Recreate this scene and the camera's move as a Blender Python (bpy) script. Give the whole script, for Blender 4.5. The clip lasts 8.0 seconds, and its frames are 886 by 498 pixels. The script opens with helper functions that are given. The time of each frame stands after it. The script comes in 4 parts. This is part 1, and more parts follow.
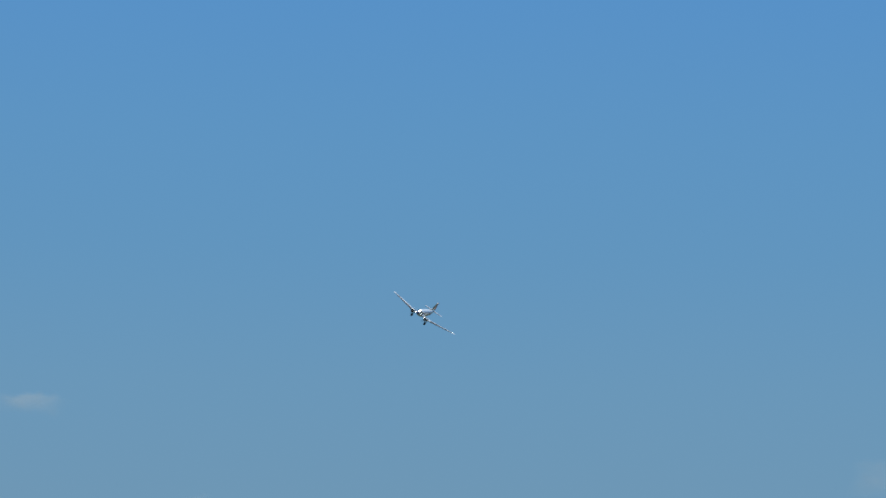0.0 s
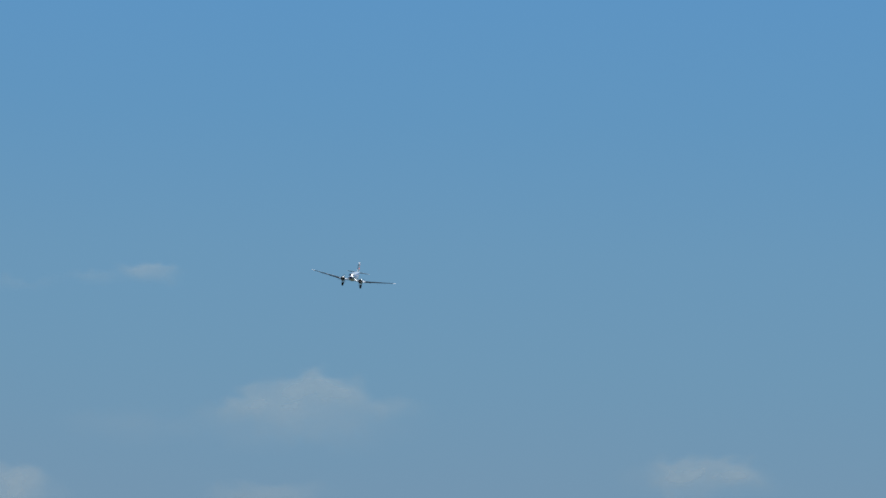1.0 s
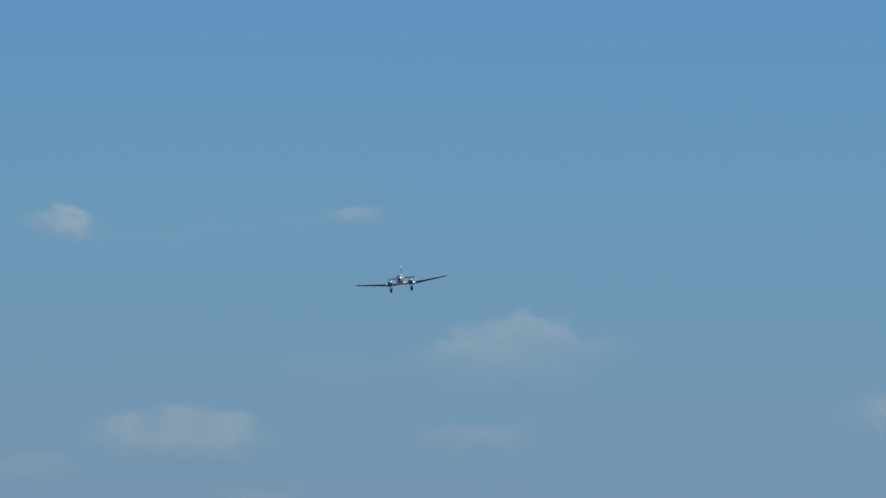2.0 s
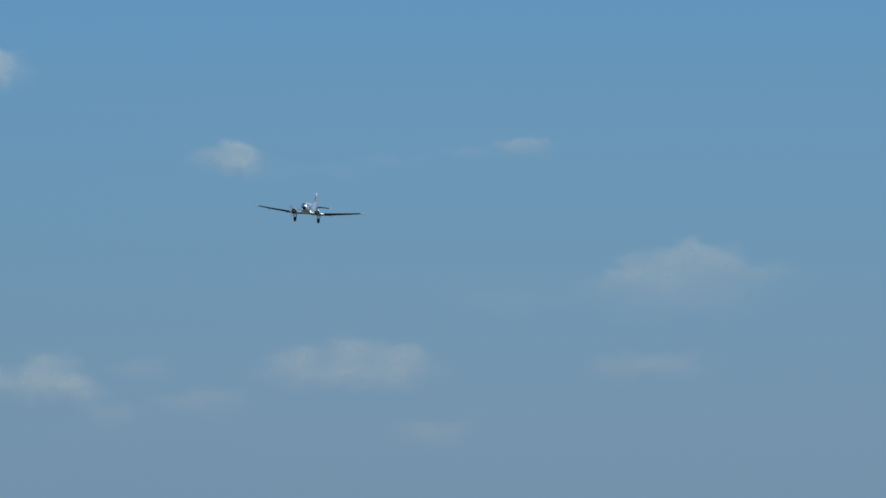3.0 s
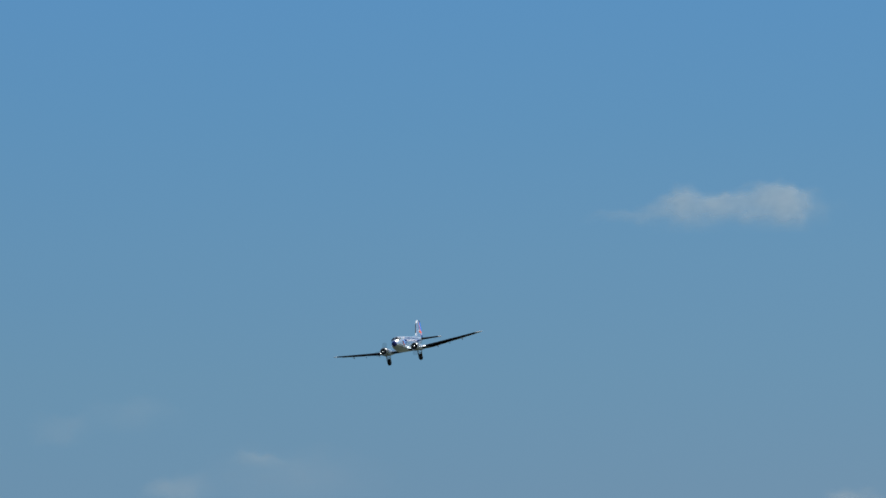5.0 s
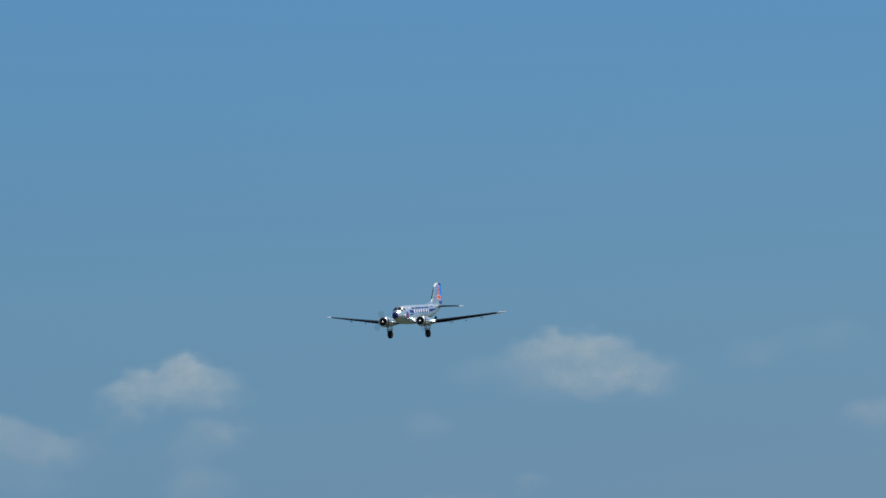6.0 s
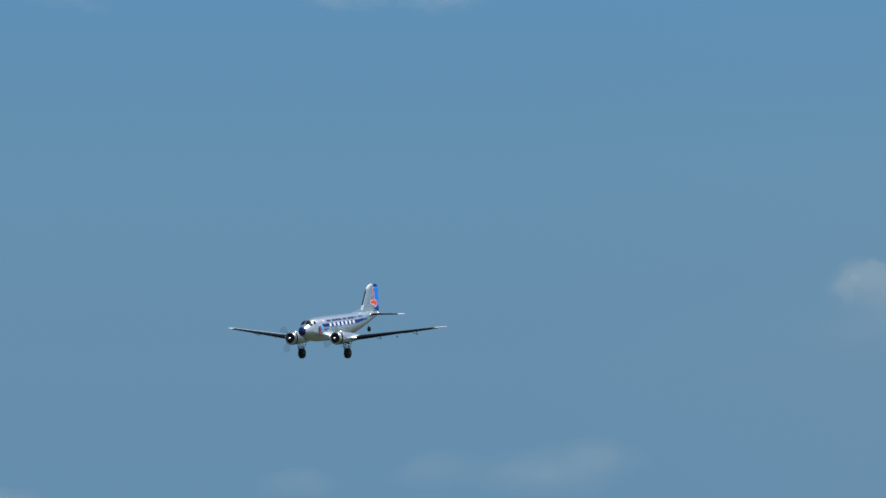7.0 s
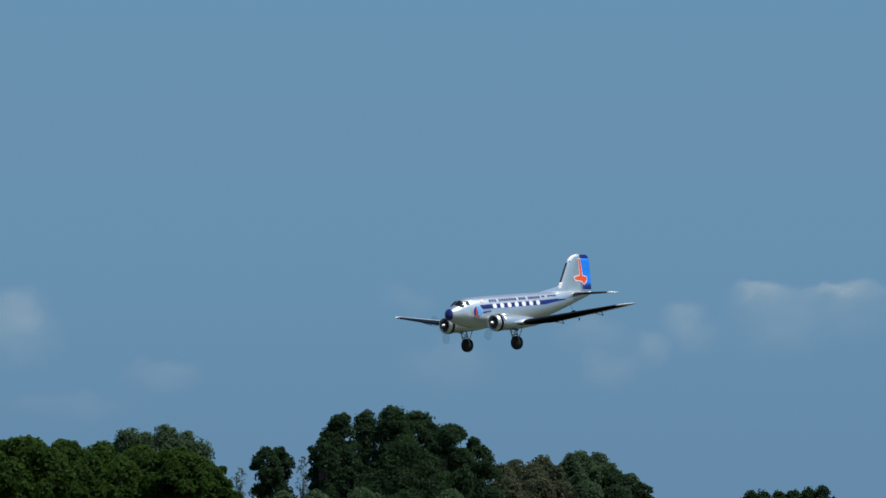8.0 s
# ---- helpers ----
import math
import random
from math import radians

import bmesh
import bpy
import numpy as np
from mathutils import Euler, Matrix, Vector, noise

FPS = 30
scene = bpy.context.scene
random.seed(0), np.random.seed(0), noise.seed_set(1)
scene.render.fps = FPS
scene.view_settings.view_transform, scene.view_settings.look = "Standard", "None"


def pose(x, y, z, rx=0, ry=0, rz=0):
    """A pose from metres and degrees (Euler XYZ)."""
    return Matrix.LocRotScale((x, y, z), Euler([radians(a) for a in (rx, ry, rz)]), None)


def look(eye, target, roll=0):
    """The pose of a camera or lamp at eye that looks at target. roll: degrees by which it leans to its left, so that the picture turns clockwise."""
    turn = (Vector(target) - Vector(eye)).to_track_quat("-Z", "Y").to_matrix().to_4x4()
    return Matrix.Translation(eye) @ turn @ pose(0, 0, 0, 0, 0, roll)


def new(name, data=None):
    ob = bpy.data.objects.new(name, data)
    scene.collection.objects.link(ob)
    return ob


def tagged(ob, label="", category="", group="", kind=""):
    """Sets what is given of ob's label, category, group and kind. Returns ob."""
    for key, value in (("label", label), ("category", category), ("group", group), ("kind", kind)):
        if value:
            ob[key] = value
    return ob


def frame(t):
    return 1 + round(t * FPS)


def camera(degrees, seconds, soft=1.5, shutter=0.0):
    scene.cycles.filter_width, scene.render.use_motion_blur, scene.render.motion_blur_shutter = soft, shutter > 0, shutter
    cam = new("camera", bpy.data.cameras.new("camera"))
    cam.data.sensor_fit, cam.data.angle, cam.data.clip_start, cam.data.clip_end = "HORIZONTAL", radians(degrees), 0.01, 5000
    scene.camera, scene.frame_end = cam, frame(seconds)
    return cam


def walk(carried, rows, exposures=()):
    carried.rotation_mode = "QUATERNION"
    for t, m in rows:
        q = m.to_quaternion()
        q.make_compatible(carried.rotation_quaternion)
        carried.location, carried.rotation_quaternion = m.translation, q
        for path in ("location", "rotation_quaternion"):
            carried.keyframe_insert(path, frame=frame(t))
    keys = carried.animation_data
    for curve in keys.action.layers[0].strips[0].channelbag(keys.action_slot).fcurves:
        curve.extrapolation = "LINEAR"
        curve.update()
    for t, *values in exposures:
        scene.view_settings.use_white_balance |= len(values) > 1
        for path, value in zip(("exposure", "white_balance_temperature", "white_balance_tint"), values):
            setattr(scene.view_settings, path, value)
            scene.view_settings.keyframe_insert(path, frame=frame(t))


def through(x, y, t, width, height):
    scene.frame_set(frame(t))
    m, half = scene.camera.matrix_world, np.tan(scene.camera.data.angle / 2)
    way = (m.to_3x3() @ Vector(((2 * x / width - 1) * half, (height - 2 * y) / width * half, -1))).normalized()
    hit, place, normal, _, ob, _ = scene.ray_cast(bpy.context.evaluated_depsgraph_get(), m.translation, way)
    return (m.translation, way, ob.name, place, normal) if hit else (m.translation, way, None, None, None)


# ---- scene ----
# The eye stands on an airfield with a long lens and pans after a landing model airplane.
CAMERA = [
    (0.0, pose(0, 0, 1.6, 98.734, -1.581, -44.804)),
    (0.2, pose(0, 0, 1.6, 98.661, -1.582, -44.359)),
    (0.5, pose(0, 0, 1.6, 98.052, -1.584, -44.388)),
    (0.8, pose(0, 0, 1.6, 97.743, -1.586, -43.874)),
    (1.0, pose(0, 0, 1.6, 97.44, -1.587, -43.655)),
    (1.2, pose(0, 0, 1.6, 97.243, -1.429, -43.263)),
    (1.5, pose(0, 0, 1.6, 96.97, -1.191, -42.499)),
    (1.7, pose(0, 0, 1.6, 96.924, -1.092, -42.097)),
    (2.8, pose(0, 0, 1.6, 96.235, -0, -40.175)),
    (3.0, pose(0, 0, 1.6, 96.133, -0, -39.821)),
    (3.2, pose(0, 0, 1.6, 96.138, 0, -39.448)),
    (3.5, pose(0, 0, 1.6, 96.21, -0, -38.767)),
    (3.7, pose(0, 0, 1.6, 96.536, 0, -38.119)),
    (4.0, pose(0, 0, 1.6, 97.083, -0, -37.042)),
    (4.2, pose(0, 0, 1.6, 97.312, 0, -36.276)),
    (4.5, pose(0, 0, 1.6, 97.568, -0, -34.786)),
    (4.7, pose(0, 0, 1.6, 97.533, -0, -33.749)),
    (5.8, pose(0, 0, 1.6, 96.984, -0, -26.868)),
    (6.0, pose(0, 0, 1.6, 96.701, -0, -25.331)),
    (6.2, pose(0, 0, 1.6, 96.414, -0, -23.434)),
    (6.4, pose(0, 0, 1.6, 96.062, -0, -21.658)),
    (6.5, pose(0, 0, 1.6, 95.937, -0, -20.807)),
    (6.6, pose(0, 0, 1.6, 95.817, -0, -20.067)),
    (6.7, pose(0, 0, 1.6, 95.757, 0, -19.304)),
    (6.8, pose(0, 0, 1.6, 95.571, -0, -18.575)),
    (7.0, pose(0, 0, 1.6, 95.233, -0, -16.794)),
    (7.2, pose(0, 0, 1.6, 94.996, -0, -14.52)),
    (7.3, pose(0, 0, 1.6, 94.799, 0, -13.213)),
    (7.4, pose(0, 0, 1.6, 94.431, -0, -11.546)),
    (7.5, pose(0, 0, 1.6, 94.131, -0, -9.824)),
    (7.6, pose(0, 0, 1.6, 93.772, -0, -7.753)),
    (7.7, pose(0, 0, 1.6, 93.478, 0, -5.722)),
    (7.8, pose(0, 0, 1.6, 93.251, -0, -3.818)),
    (7.9, pose(0, 0, 1.6, 93.112, 0, -1.923)),
    (8.0, pose(0, 0, 1.6, 92.925, -0, 0)),
]
FLIGHT = [
    (0.0, pose(110.16, 112.733, 24.086, -34.68, 6.18, -151.04)),
    (0.2, pose(106.997, 111.276, 23.374, -33.913, 6.64, -147.331)),
    (0.5, pose(102.529, 108.788, 21.66, -28.15, 8.05, -143.65)),
    (0.8, pose(98.307, 106.138, 20.456, -17.691, 8.713, -140.553)),
    (1.0, pose(94.741, 103.176, 19.176, -8.7, 7.23, -139.92)),
    (1.2, pose(91.91, 101.03, 18.518, -0.177, 7.19, -138.575)),
    (1.5, pose(87.963, 98.084, 17.361, 9.58, 7.02, -136.12)),
    (1.7, pose(85.125, 95.903, 16.639, 10.169, 4.898, -134.362)),
    (2.8, pose(69.597, 85.906, 14.093, -5.467, 0.59, -135.247)),
    (3.0, pose(66.764, 84.024, 13.924, -5.33, 1.18, -138.44)),
    (3.2, pose(63.824, 81.813, 13.706, -3.336, 0.92, -137.611)),
    (3.5, pose(59.468, 78.563, 13.39, -4.02, 0.99, -133.55)),
    (3.7, pose(57.172, 76.969, 13.241, -3.71, 2.178, -132.996)),
    (4.0, pose(53.243, 74.105, 12.856, 0.32, 1.46, -134.25)),
    (4.2, pose(50.524, 72.037, 12.355, 6.822, 1.601, -136.049)),
    (4.5, pose(46.543, 68.977, 11.592, 11.51, 3.32, -136.86)),
    (4.7, pose(44.201, 67.714, 11.069, 10.898, 3.277, -138.318)),
    (5.8, pose(28.865, 58.315, 8.881, -0.728, 4.755, -139.601)),
    (6.0, pose(26.309, 56.786, 8.281, -0.58, 4.54, -137.21)),
    (6.2, pose(23.565, 54.918, 7.769, -4.541, 4.91, -135.953)),
    (6.5, pose(19.578, 52.154, 6.904, -3.84, 4.47, -136.24)),
    (6.7, pose(16.9, 50.13, 6.307, -0.795, 4.49, -135.73)),
    (7.0, pose(12.987, 47.098, 5.426, -1.82, 5.24, -134.77)),
    (7.2, pose(10.73, 45.358, 5.024, -1.352, 4.619, -136.547)),
    (7.3, pose(9.428, 44.438, 4.748, -1.424, 4.835, -136.122)),
    (7.4, pose(8.027, 43.207, 4.472, -1.669, 3.99, -136.27)),
    (7.5, pose(6.779, 42.733, 4.257, -1.77, 5.01, -134.47)),
    (7.6, pose(5.337, 41.469, 4.008, -1.405, 3.632, -135.232)),
    (7.7, pose(4.02, 40.421, 3.755, -2.102, 4, -134.558)),
    (7.8, pose(2.755, 39.575, 3.528, -0.97, 3.31, -134.47)),
    (8.0, pose(0.021, 37.296, 3.127, 0.81, 2.39, -134.06)),
]

cam = camera(8.54, 8.0, soft=1.6)
walk(cam, CAMERA, exposures=[(0.0, 0.0), (3.0, -0.02), (4.5, -0.06), (6.5, -0.06), (7.5, -0.02), (8.0, 0.0)])

# ---- light ----
SUN_AZ, SUN_EL = radians(113), radians(62)      # clockwise from +Y, above the horizon
world = bpy.data.worlds.new("sky")
scene.world = world
world.use_nodes = True
wt = world.node_tree
wt.nodes.clear()
w_out = wt.nodes.new("ShaderNodeOutputWorld")
w_bg = wt.nodes.new("ShaderNodeBackground")
w_bg.inputs["Strength"].default_value = 0.1
w_sky = wt.nodes.new("ShaderNodeTexSky")
w_sky.sky_type = "NISHITA"
w_sky.sun_disc = False
w_sky.sun_elevation, w_sky.sun_rotation = SUN_EL, SUN_AZ
w_co = wt.nodes.new("ShaderNodeTexCoord")
w_sep = wt.nodes.new("ShaderNodeSeparateXYZ")
w_map = wt.nodes.new("ShaderNodeMapRange")
w_map.inputs["From Min"].default_value, w_map.inputs["From Max"].default_value = 0.0, 0.25
# haze near the horizon, by elevation: thicker towards the sun's side than straight ahead
HAZE = [(0.0000, (0.1620, 0.2623, 0.3663)), (0.1745, (0.1746, 0.2789, 0.3916)), (0.3069, (0.1812, 0.2961, 0.4179)), (0.4389, (0.1559, 0.3095, 0.4621)), (0.5152, (0.1441, 0.3095, 0.4851)), (0.6050, (0.1221, 0.3005, 0.5149)), (0.6808, (0.1119, 0.2961, 0.5395)), (0.7769, (0.0976, 0.2831, 0.5711))]
CLEAR = [(0.0000, (0.1301, 0.2423, 0.3813)), (0.1047, (0.1301, 0.2582, 0.4020)), (0.2093, (0.1356, 0.2789, 0.4287)), (0.2860, (0.1400, 0.2800, 0.4260)), (0.4320, (0.1329, 0.2874, 0.4397)), (0.4875, (0.1221, 0.2831, 0.4621)), (0.5912, (0.1144, 0.2874, 0.4969)), (0.7769, (0.0976, 0.2789, 0.5583))]


def sky_ramp(stops):
    node = wt.nodes.new("ShaderNodeValToRGB")
    while len(node.color_ramp.elements) < len(stops):
        node.color_ramp.elements.new(0.5)
    for el, (p, c) in zip(node.color_ramp.elements, stops):
        el.position, el.color = p, (*c, 1)
    return node


w_haze, w_clear = sky_ramp(HAZE), sky_ramp(CLEAR)
w_side = wt.nodes.new("ShaderNodeMapRange")
w_side.inputs["From Min"].default_value, w_side.inputs["From Max"].default_value = 0.3, 0.62
w_low = wt.nodes.new("ShaderNodeMix")
w_low.data_type = "RGBA"
w_scale = wt.nodes.new("ShaderNodeVectorMath")
w_scale.operation = "SCALE"
w_scale.inputs["Scale"].default_value = 10.0
w_fac = wt.nodes.new("ShaderNodeMapRange")
w_fac.inputs["From Min"].default_value, w_fac.inputs["From Max"].default_value = 0.22, 0.6
w_mix = wt.nodes.new("ShaderNodeMix")
w_mix.data_type = "RGBA"
wt.links.new(w_co.outputs["Generated"], w_sep.inputs[0])
wt.links.new(w_sep.outputs["Z"], w_map.inputs["Value"])
wt.links.new(w_sep.outputs["X"], w_side.inputs["Value"])
wt.links.new(w_map.outputs[0], w_haze.inputs[0])
wt.links.new(w_map.outputs[0], w_clear.inputs[0])
wt.links.new(w_side.outputs[0], w_low.inputs[0])
wt.links.new(w_clear.outputs[0], w_low.inputs[6])
wt.links.new(w_haze.outputs[0], w_low.inputs[7])
wt.links.new(w_low.outputs[2], w_scale.inputs[0])
wt.links.new(w_sep.outputs["Z"], w_fac.inputs["Value"])
w_back = wt.nodes.new("ShaderNodeMapRange")      # the sunny half of the sky behind the eye is the clear sky model alone
w_back.inputs["From Min"].default_value, w_back.inputs["From Max"].default_value = 0.1, -0.4
w_most = wt.nodes.new("ShaderNodeMath")
w_most.operation = "MAXIMUM"
wt.links.new(w_sep.outputs["Y"], w_back.inputs["Value"])
wt.links.new(w_fac.outputs[0], w_most.inputs[0])
wt.links.new(w_back.outputs[0], w_most.inputs[1])
wt.links.new(w_most.outputs[0], w_mix.inputs[0])
wt.links.new(w_scale.outputs[0], w_mix.inputs[6])
wt.links.new(w_sky.outputs[0], w_mix.inputs[7])
wt.links.new(w_mix.outputs[2], w_bg.inputs["Color"])
wt.links.new(w_bg.outputs[0], w_out.inputs["Surface"])

sun = new("sun", bpy.data.lights.new("sun", "SUN"))
sun.data.energy, sun.data.angle, sun.data.color = 4.2, radians(0.53), (1.0, 0.97, 0.92)
sun_way = Vector((math.sin(SUN_AZ) * math.cos(SUN_EL), math.cos(SUN_AZ) * math.cos(SUN_EL), math.sin(SUN_EL)))
sun.matrix_world = look(sun_way * 200, (0, 0, 0))


# ---- materials ----
def material(name, color, rough=0.5, metal=0.0, vary=0.12, scale=8.0, bump=0.0, coat=0.0, island=0.0):
    """A surface with a base colour that varies at two scales, and a fine relief."""
    m = bpy.data.materials.new(name)
    m.use_nodes = True
    nt = m.node_tree
    b = nt.nodes["Principled BSDF"]
    b.inputs["Roughness"].default_value, b.inputs["Metallic"].default_value = rough, metal
    b.inputs["Coat Weight"].default_value = coat
    co = nt.nodes.new("ShaderNodeTexCoord")
    big, fine = nt.nodes.new("ShaderNodeTexNoise"), nt.nodes.new("ShaderNodeTexNoise")
    big.inputs["Scale"].default_value, fine.inputs["Scale"].default_value = scale, scale * 9
    big.inputs["Detail"].default_value = fine.inputs["Detail"].default_value = 3
    add = nt.nodes.new("ShaderNodeMath")
    add.operation = "MULTIPLY_ADD"
    add.inputs[1].default_value = 0.5
    nt.links.new(co.outputs["Object"], big.inputs["Vector"])
    nt.links.new(co.outputs["Object"], fine.inputs["Vector"])
    nt.links.new(fine.outputs[0], add.inputs[0])
    nt.links.new(big.outputs[0], add.inputs[2])
    rng = nt.nodes.new("ShaderNodeMapRange")
    rng.inputs["From Min"].default_value, rng.inputs["From Max"].default_value = 0.45, 1.05
    rng.inputs["To Min"].default_value, rng.inputs["To Max"].default_value = 1 - vary, 1 + vary
    nt.links.new(add.outputs[0], rng.inputs["Value"])
    last = rng.outputs[0]
    if island:
        geo = nt.nodes.new("ShaderNodeNewGeometry")
        isl = nt.nodes.new("ShaderNodeMapRange")
        isl.inputs["To Min"].default_value, isl.inputs["To Max"].default_value = 1 - island, 1 + island
        nt.links.new(geo.outputs["Random Per Island"], isl.inputs["Value"])
        mul = nt.nodes.new("ShaderNodeMath")
        mul.operation = "MULTIPLY"
        nt.links.new(last, mul.inputs[0])
        nt.links.new(isl.outputs[0], mul.inputs[1])
        last = mul.outputs[0]
    sc = nt.nodes.new("ShaderNodeVectorMath")
    sc.operation = "SCALE"
    sc.inputs[0].default_value = color
    nt.links.new(last, sc.inputs["Scale"])
    nt.links.new(sc.outputs[0], b.inputs["Base Color"])
    if bump:
        bp = nt.nodes.new("ShaderNodeBump")
        bp.inputs["Strength"].default_value, bp.inputs["Distance"].default_value = bump, 0.02
        nt.links.new(add.outputs[0], bp.inputs["Height"])
        nt.links.new(bp.outputs[0], b.inputs["Normal"])
    return m


def leaf_material(name, color, through_color, through=0.48):
    """Leaves: matt green that lets some sun through, each spray with its own shade."""
    m = material(name, color, 0.8, vary=0.3, scale=0.35, island=0.28)
    nt = m.node_tree
    b = nt.nodes["Principled BSDF"]
    tr = nt.nodes.new("ShaderNodeBsdfTranslucent")
    tr.inputs["Color"].default_value = (*through_color, 1)
    b.inputs["Specular IOR Level"].default_value = 0.15
    mix = nt.nodes.new("ShaderNodeMixShader")
    mix.inputs[0].default_value = through
    nt.links.new(b.outputs[0], mix.inputs[1])
    nt.links.new(tr.outputs[0], mix.inputs[2])
    nt.links.new(mix.outputs[0], nt.nodes["Material Output"].inputs["Surface"])
    return m


def cloud_material():
    """Thin water haze: white, lit by the sun, let through by how dense the cloud is at a place."""
    m = bpy.data.materials.new("cloud vapour")
    m.use_nodes = True
    nt = m.node_tree
    nt.nodes.clear()
    out = nt.nodes.new("ShaderNodeOutputMaterial")
    dif, tra, clear = nt.nodes.new("ShaderNodeBsdfDiffuse"), nt.nodes.new("ShaderNodeBsdfTranslucent"), nt.nodes.new("ShaderNodeBsdfTransparent")
    dif.inputs["Color"].default_value = tra.inputs["Color"].default_value = (0.84, 0.87, 0.82, 1)
    body, mix = nt.nodes.new("ShaderNodeMixShader"), nt.nodes.new("ShaderNodeMixShader")
    body.inputs[0].default_value = 0.5
    att = nt.nodes.new("ShaderNodeAttribute")
    att.attribute_name = "veil"
    co, nz = nt.nodes.new("ShaderNodeTexCoord"), nt.nodes.new("ShaderNodeTexNoise")
    nz.inputs["Scale"].default_value, nz.inputs["Detail"].default_value = 0.06, 4
    rng, mul = nt.nodes.new("ShaderNodeMapRange"), nt.nodes.new("ShaderNodeMath")
    rng.inputs["From Min"].default_value, rng.inputs["From Max"].default_value = 0.3, 0.7
    rng.inputs["To Min"].default_value, rng.inputs["To Max"].default_value = 0.85, 1.1
    mul.operation = "MULTIPLY"
    nt.links.new(co.outputs["Object"], nz.inputs["Vector"])
    nt.links.new(nz.outputs[0], rng.inputs["Value"])
    nt.links.new(rng.outputs[0], mul.inputs[0])
    nt.links.new(att.outputs["Fac"], mul.inputs[1])
    nt.links.new(dif.outputs[0], body.inputs[1])
    nt.links.new(tra.outputs[0], body.inputs[2])
    nt.links.new(mul.outputs[0], mix.inputs[0])
    nt.links.new(clear.outputs[0], mix.inputs[1])
    nt.links.new(body.outputs[0], mix.inputs[2])
    nt.links.new(mix.outputs[0], out.inputs["Surface"])
    return m


def see_through(m, alpha):
    m.node_tree.nodes["Principled BSDF"].inputs["Alpha"].default_value = alpha
    return m


SILVER = material("silver film", (0.69, 0.78, 0.82), 0.33, 0.88, 0.05, 6.0)
WING = material("silver wing film", (0.84, 0.88, 0.9), 0.3, 0.6, 0.05, 6.0)
BOOT = material("black rubber strip", (0.006, 0.006, 0.007), 0.5, 0.0, 0.15, 8.0)
BOOT.node_tree.nodes["Principled BSDF"].inputs["Specular IOR Level"].default_value = 0.14
# near-black: painted shade under silver wings and tailplane; also the dark cowl band
SHADE_AND_BAND = material("dull black shade and band", (0.008, 0.008, 0.009), 0.95, 0.0, 0.2, 8.0)
SHADE_AND_BAND.node_tree.nodes["Principled BSDF"].inputs["Specular IOR Level"].default_value = 0.0
BARE = material("polished aluminium", (0.76, 0.78, 0.78), 0.34, 0.9, 0.08, 9.0)
WHITE = material("white paint", (0.8, 0.8, 0.8), 0.35, 0.0, 0.04, 9.0, coat=0.3)
NAVY = material("navy blue film", (0.008, 0.016, 0.15), 0.35, 0.0, 0.1, 9.0, coat=0.3)
AZURE = material("light blue film", (0.008, 0.22, 0.9), 0.4, 0.0, 0.06, 9.0, coat=0.2)
ORANGE = material("orange red film", (0.8, 0.09, 0.03), 0.4, 0.0, 0.08, 9.0)
PALE = material("pale pink film", (0.75, 0.62, 0.6), 0.4, 0.0, 0.05, 9.0)
BLACK = material("black rubber boot", (0.007, 0.007, 0.008), 0.8, 0.0, 0.2, 20.0)
TYRE = material("tyre rubber", (0.007, 0.007, 0.007), 0.85, 0.0, 0.25, 30.0)
DARK = material("dark engine metal", (0.055, 0.055, 0.058), 0.5, 0.4, 0.3, 25.0)
GLASS = material("dark tinted pane", (0.01, 0.012, 0.016), 0.4, 0.0, 0.1, 9.0)
GLASS.node_tree.nodes["Principled BSDF"].inputs["Specular IOR Level"].default_value = 0.1
SKYBLUE = material("pale blue film", (0.1, 0.42, 0.85), 0.4, 0.0, 0.06, 9.0)
STEEL = material("gear leg steel", (0.4, 0.4, 0.4), 0.35, 0.8, 0.1, 15.0)
BLADE = see_through(material("spinning blade", (0.03, 0.03, 0.035), 0.5, 0.0, 0.1, 9.0), 0.1)
GRASS = material("mown grass", (0.034, 0.042, 0.02), 0.9, 0.0, 0.35, 0.05, 0.3)
BARK = material("bark", (0.05, 0.043, 0.034), 0.85, 0.0, 0.3, 3.0, 0.5)
LEAF_DARK = leaf_material("dark green leaves", (0.021, 0.045, 0.021), (0.035, 0.078, 0.022))
LEAF_OLIVE = leaf_material("olive green leaves", (0.034, 0.07, 0.013), (0.055, 0.12, 0.014))
LEAF_GREEN = leaf_material("mid green leaves", (0.036, 0.068, 0.026), (0.055, 0.11, 0.025))
LEAF_GREY = leaf_material("grey green leaves", (0.06, 0.1, 0.054), (0.068, 0.125, 0.05))
LEAF_BROWN = leaf_material("brownish green leaves", (0.074, 0.087, 0.052), (0.075, 0.095, 0.045))
LEAF_FAR = leaf_material("blue green far leaves", (0.13, 0.18, 0.16), (0.12, 0.17, 0.14))
VAPOUR = cloud_material()
S = 2.1 / 29.0        # the model's scale: 2.1 m of span


def part(name, bm, mat, parent, label="", smooth=True, scale=S):
    """Links a bmesh as one mesh object under a thing or a part."""
    bmesh.ops.recalc_face_normals(bm, faces=bm.faces)
    me = bpy.data.meshes.new(name)
    if scale != 1:
        bmesh.ops.scale(bm, vec=(scale,) * 3, verts=bm.verts)
    for f in bm.faces:
        f.smooth = smooth
    bm.to_mesh(me)
    bm.free()
    me.materials.append(mat)
    ob = new(name, me)
    ob.parent = parent
    return tagged(ob, label)


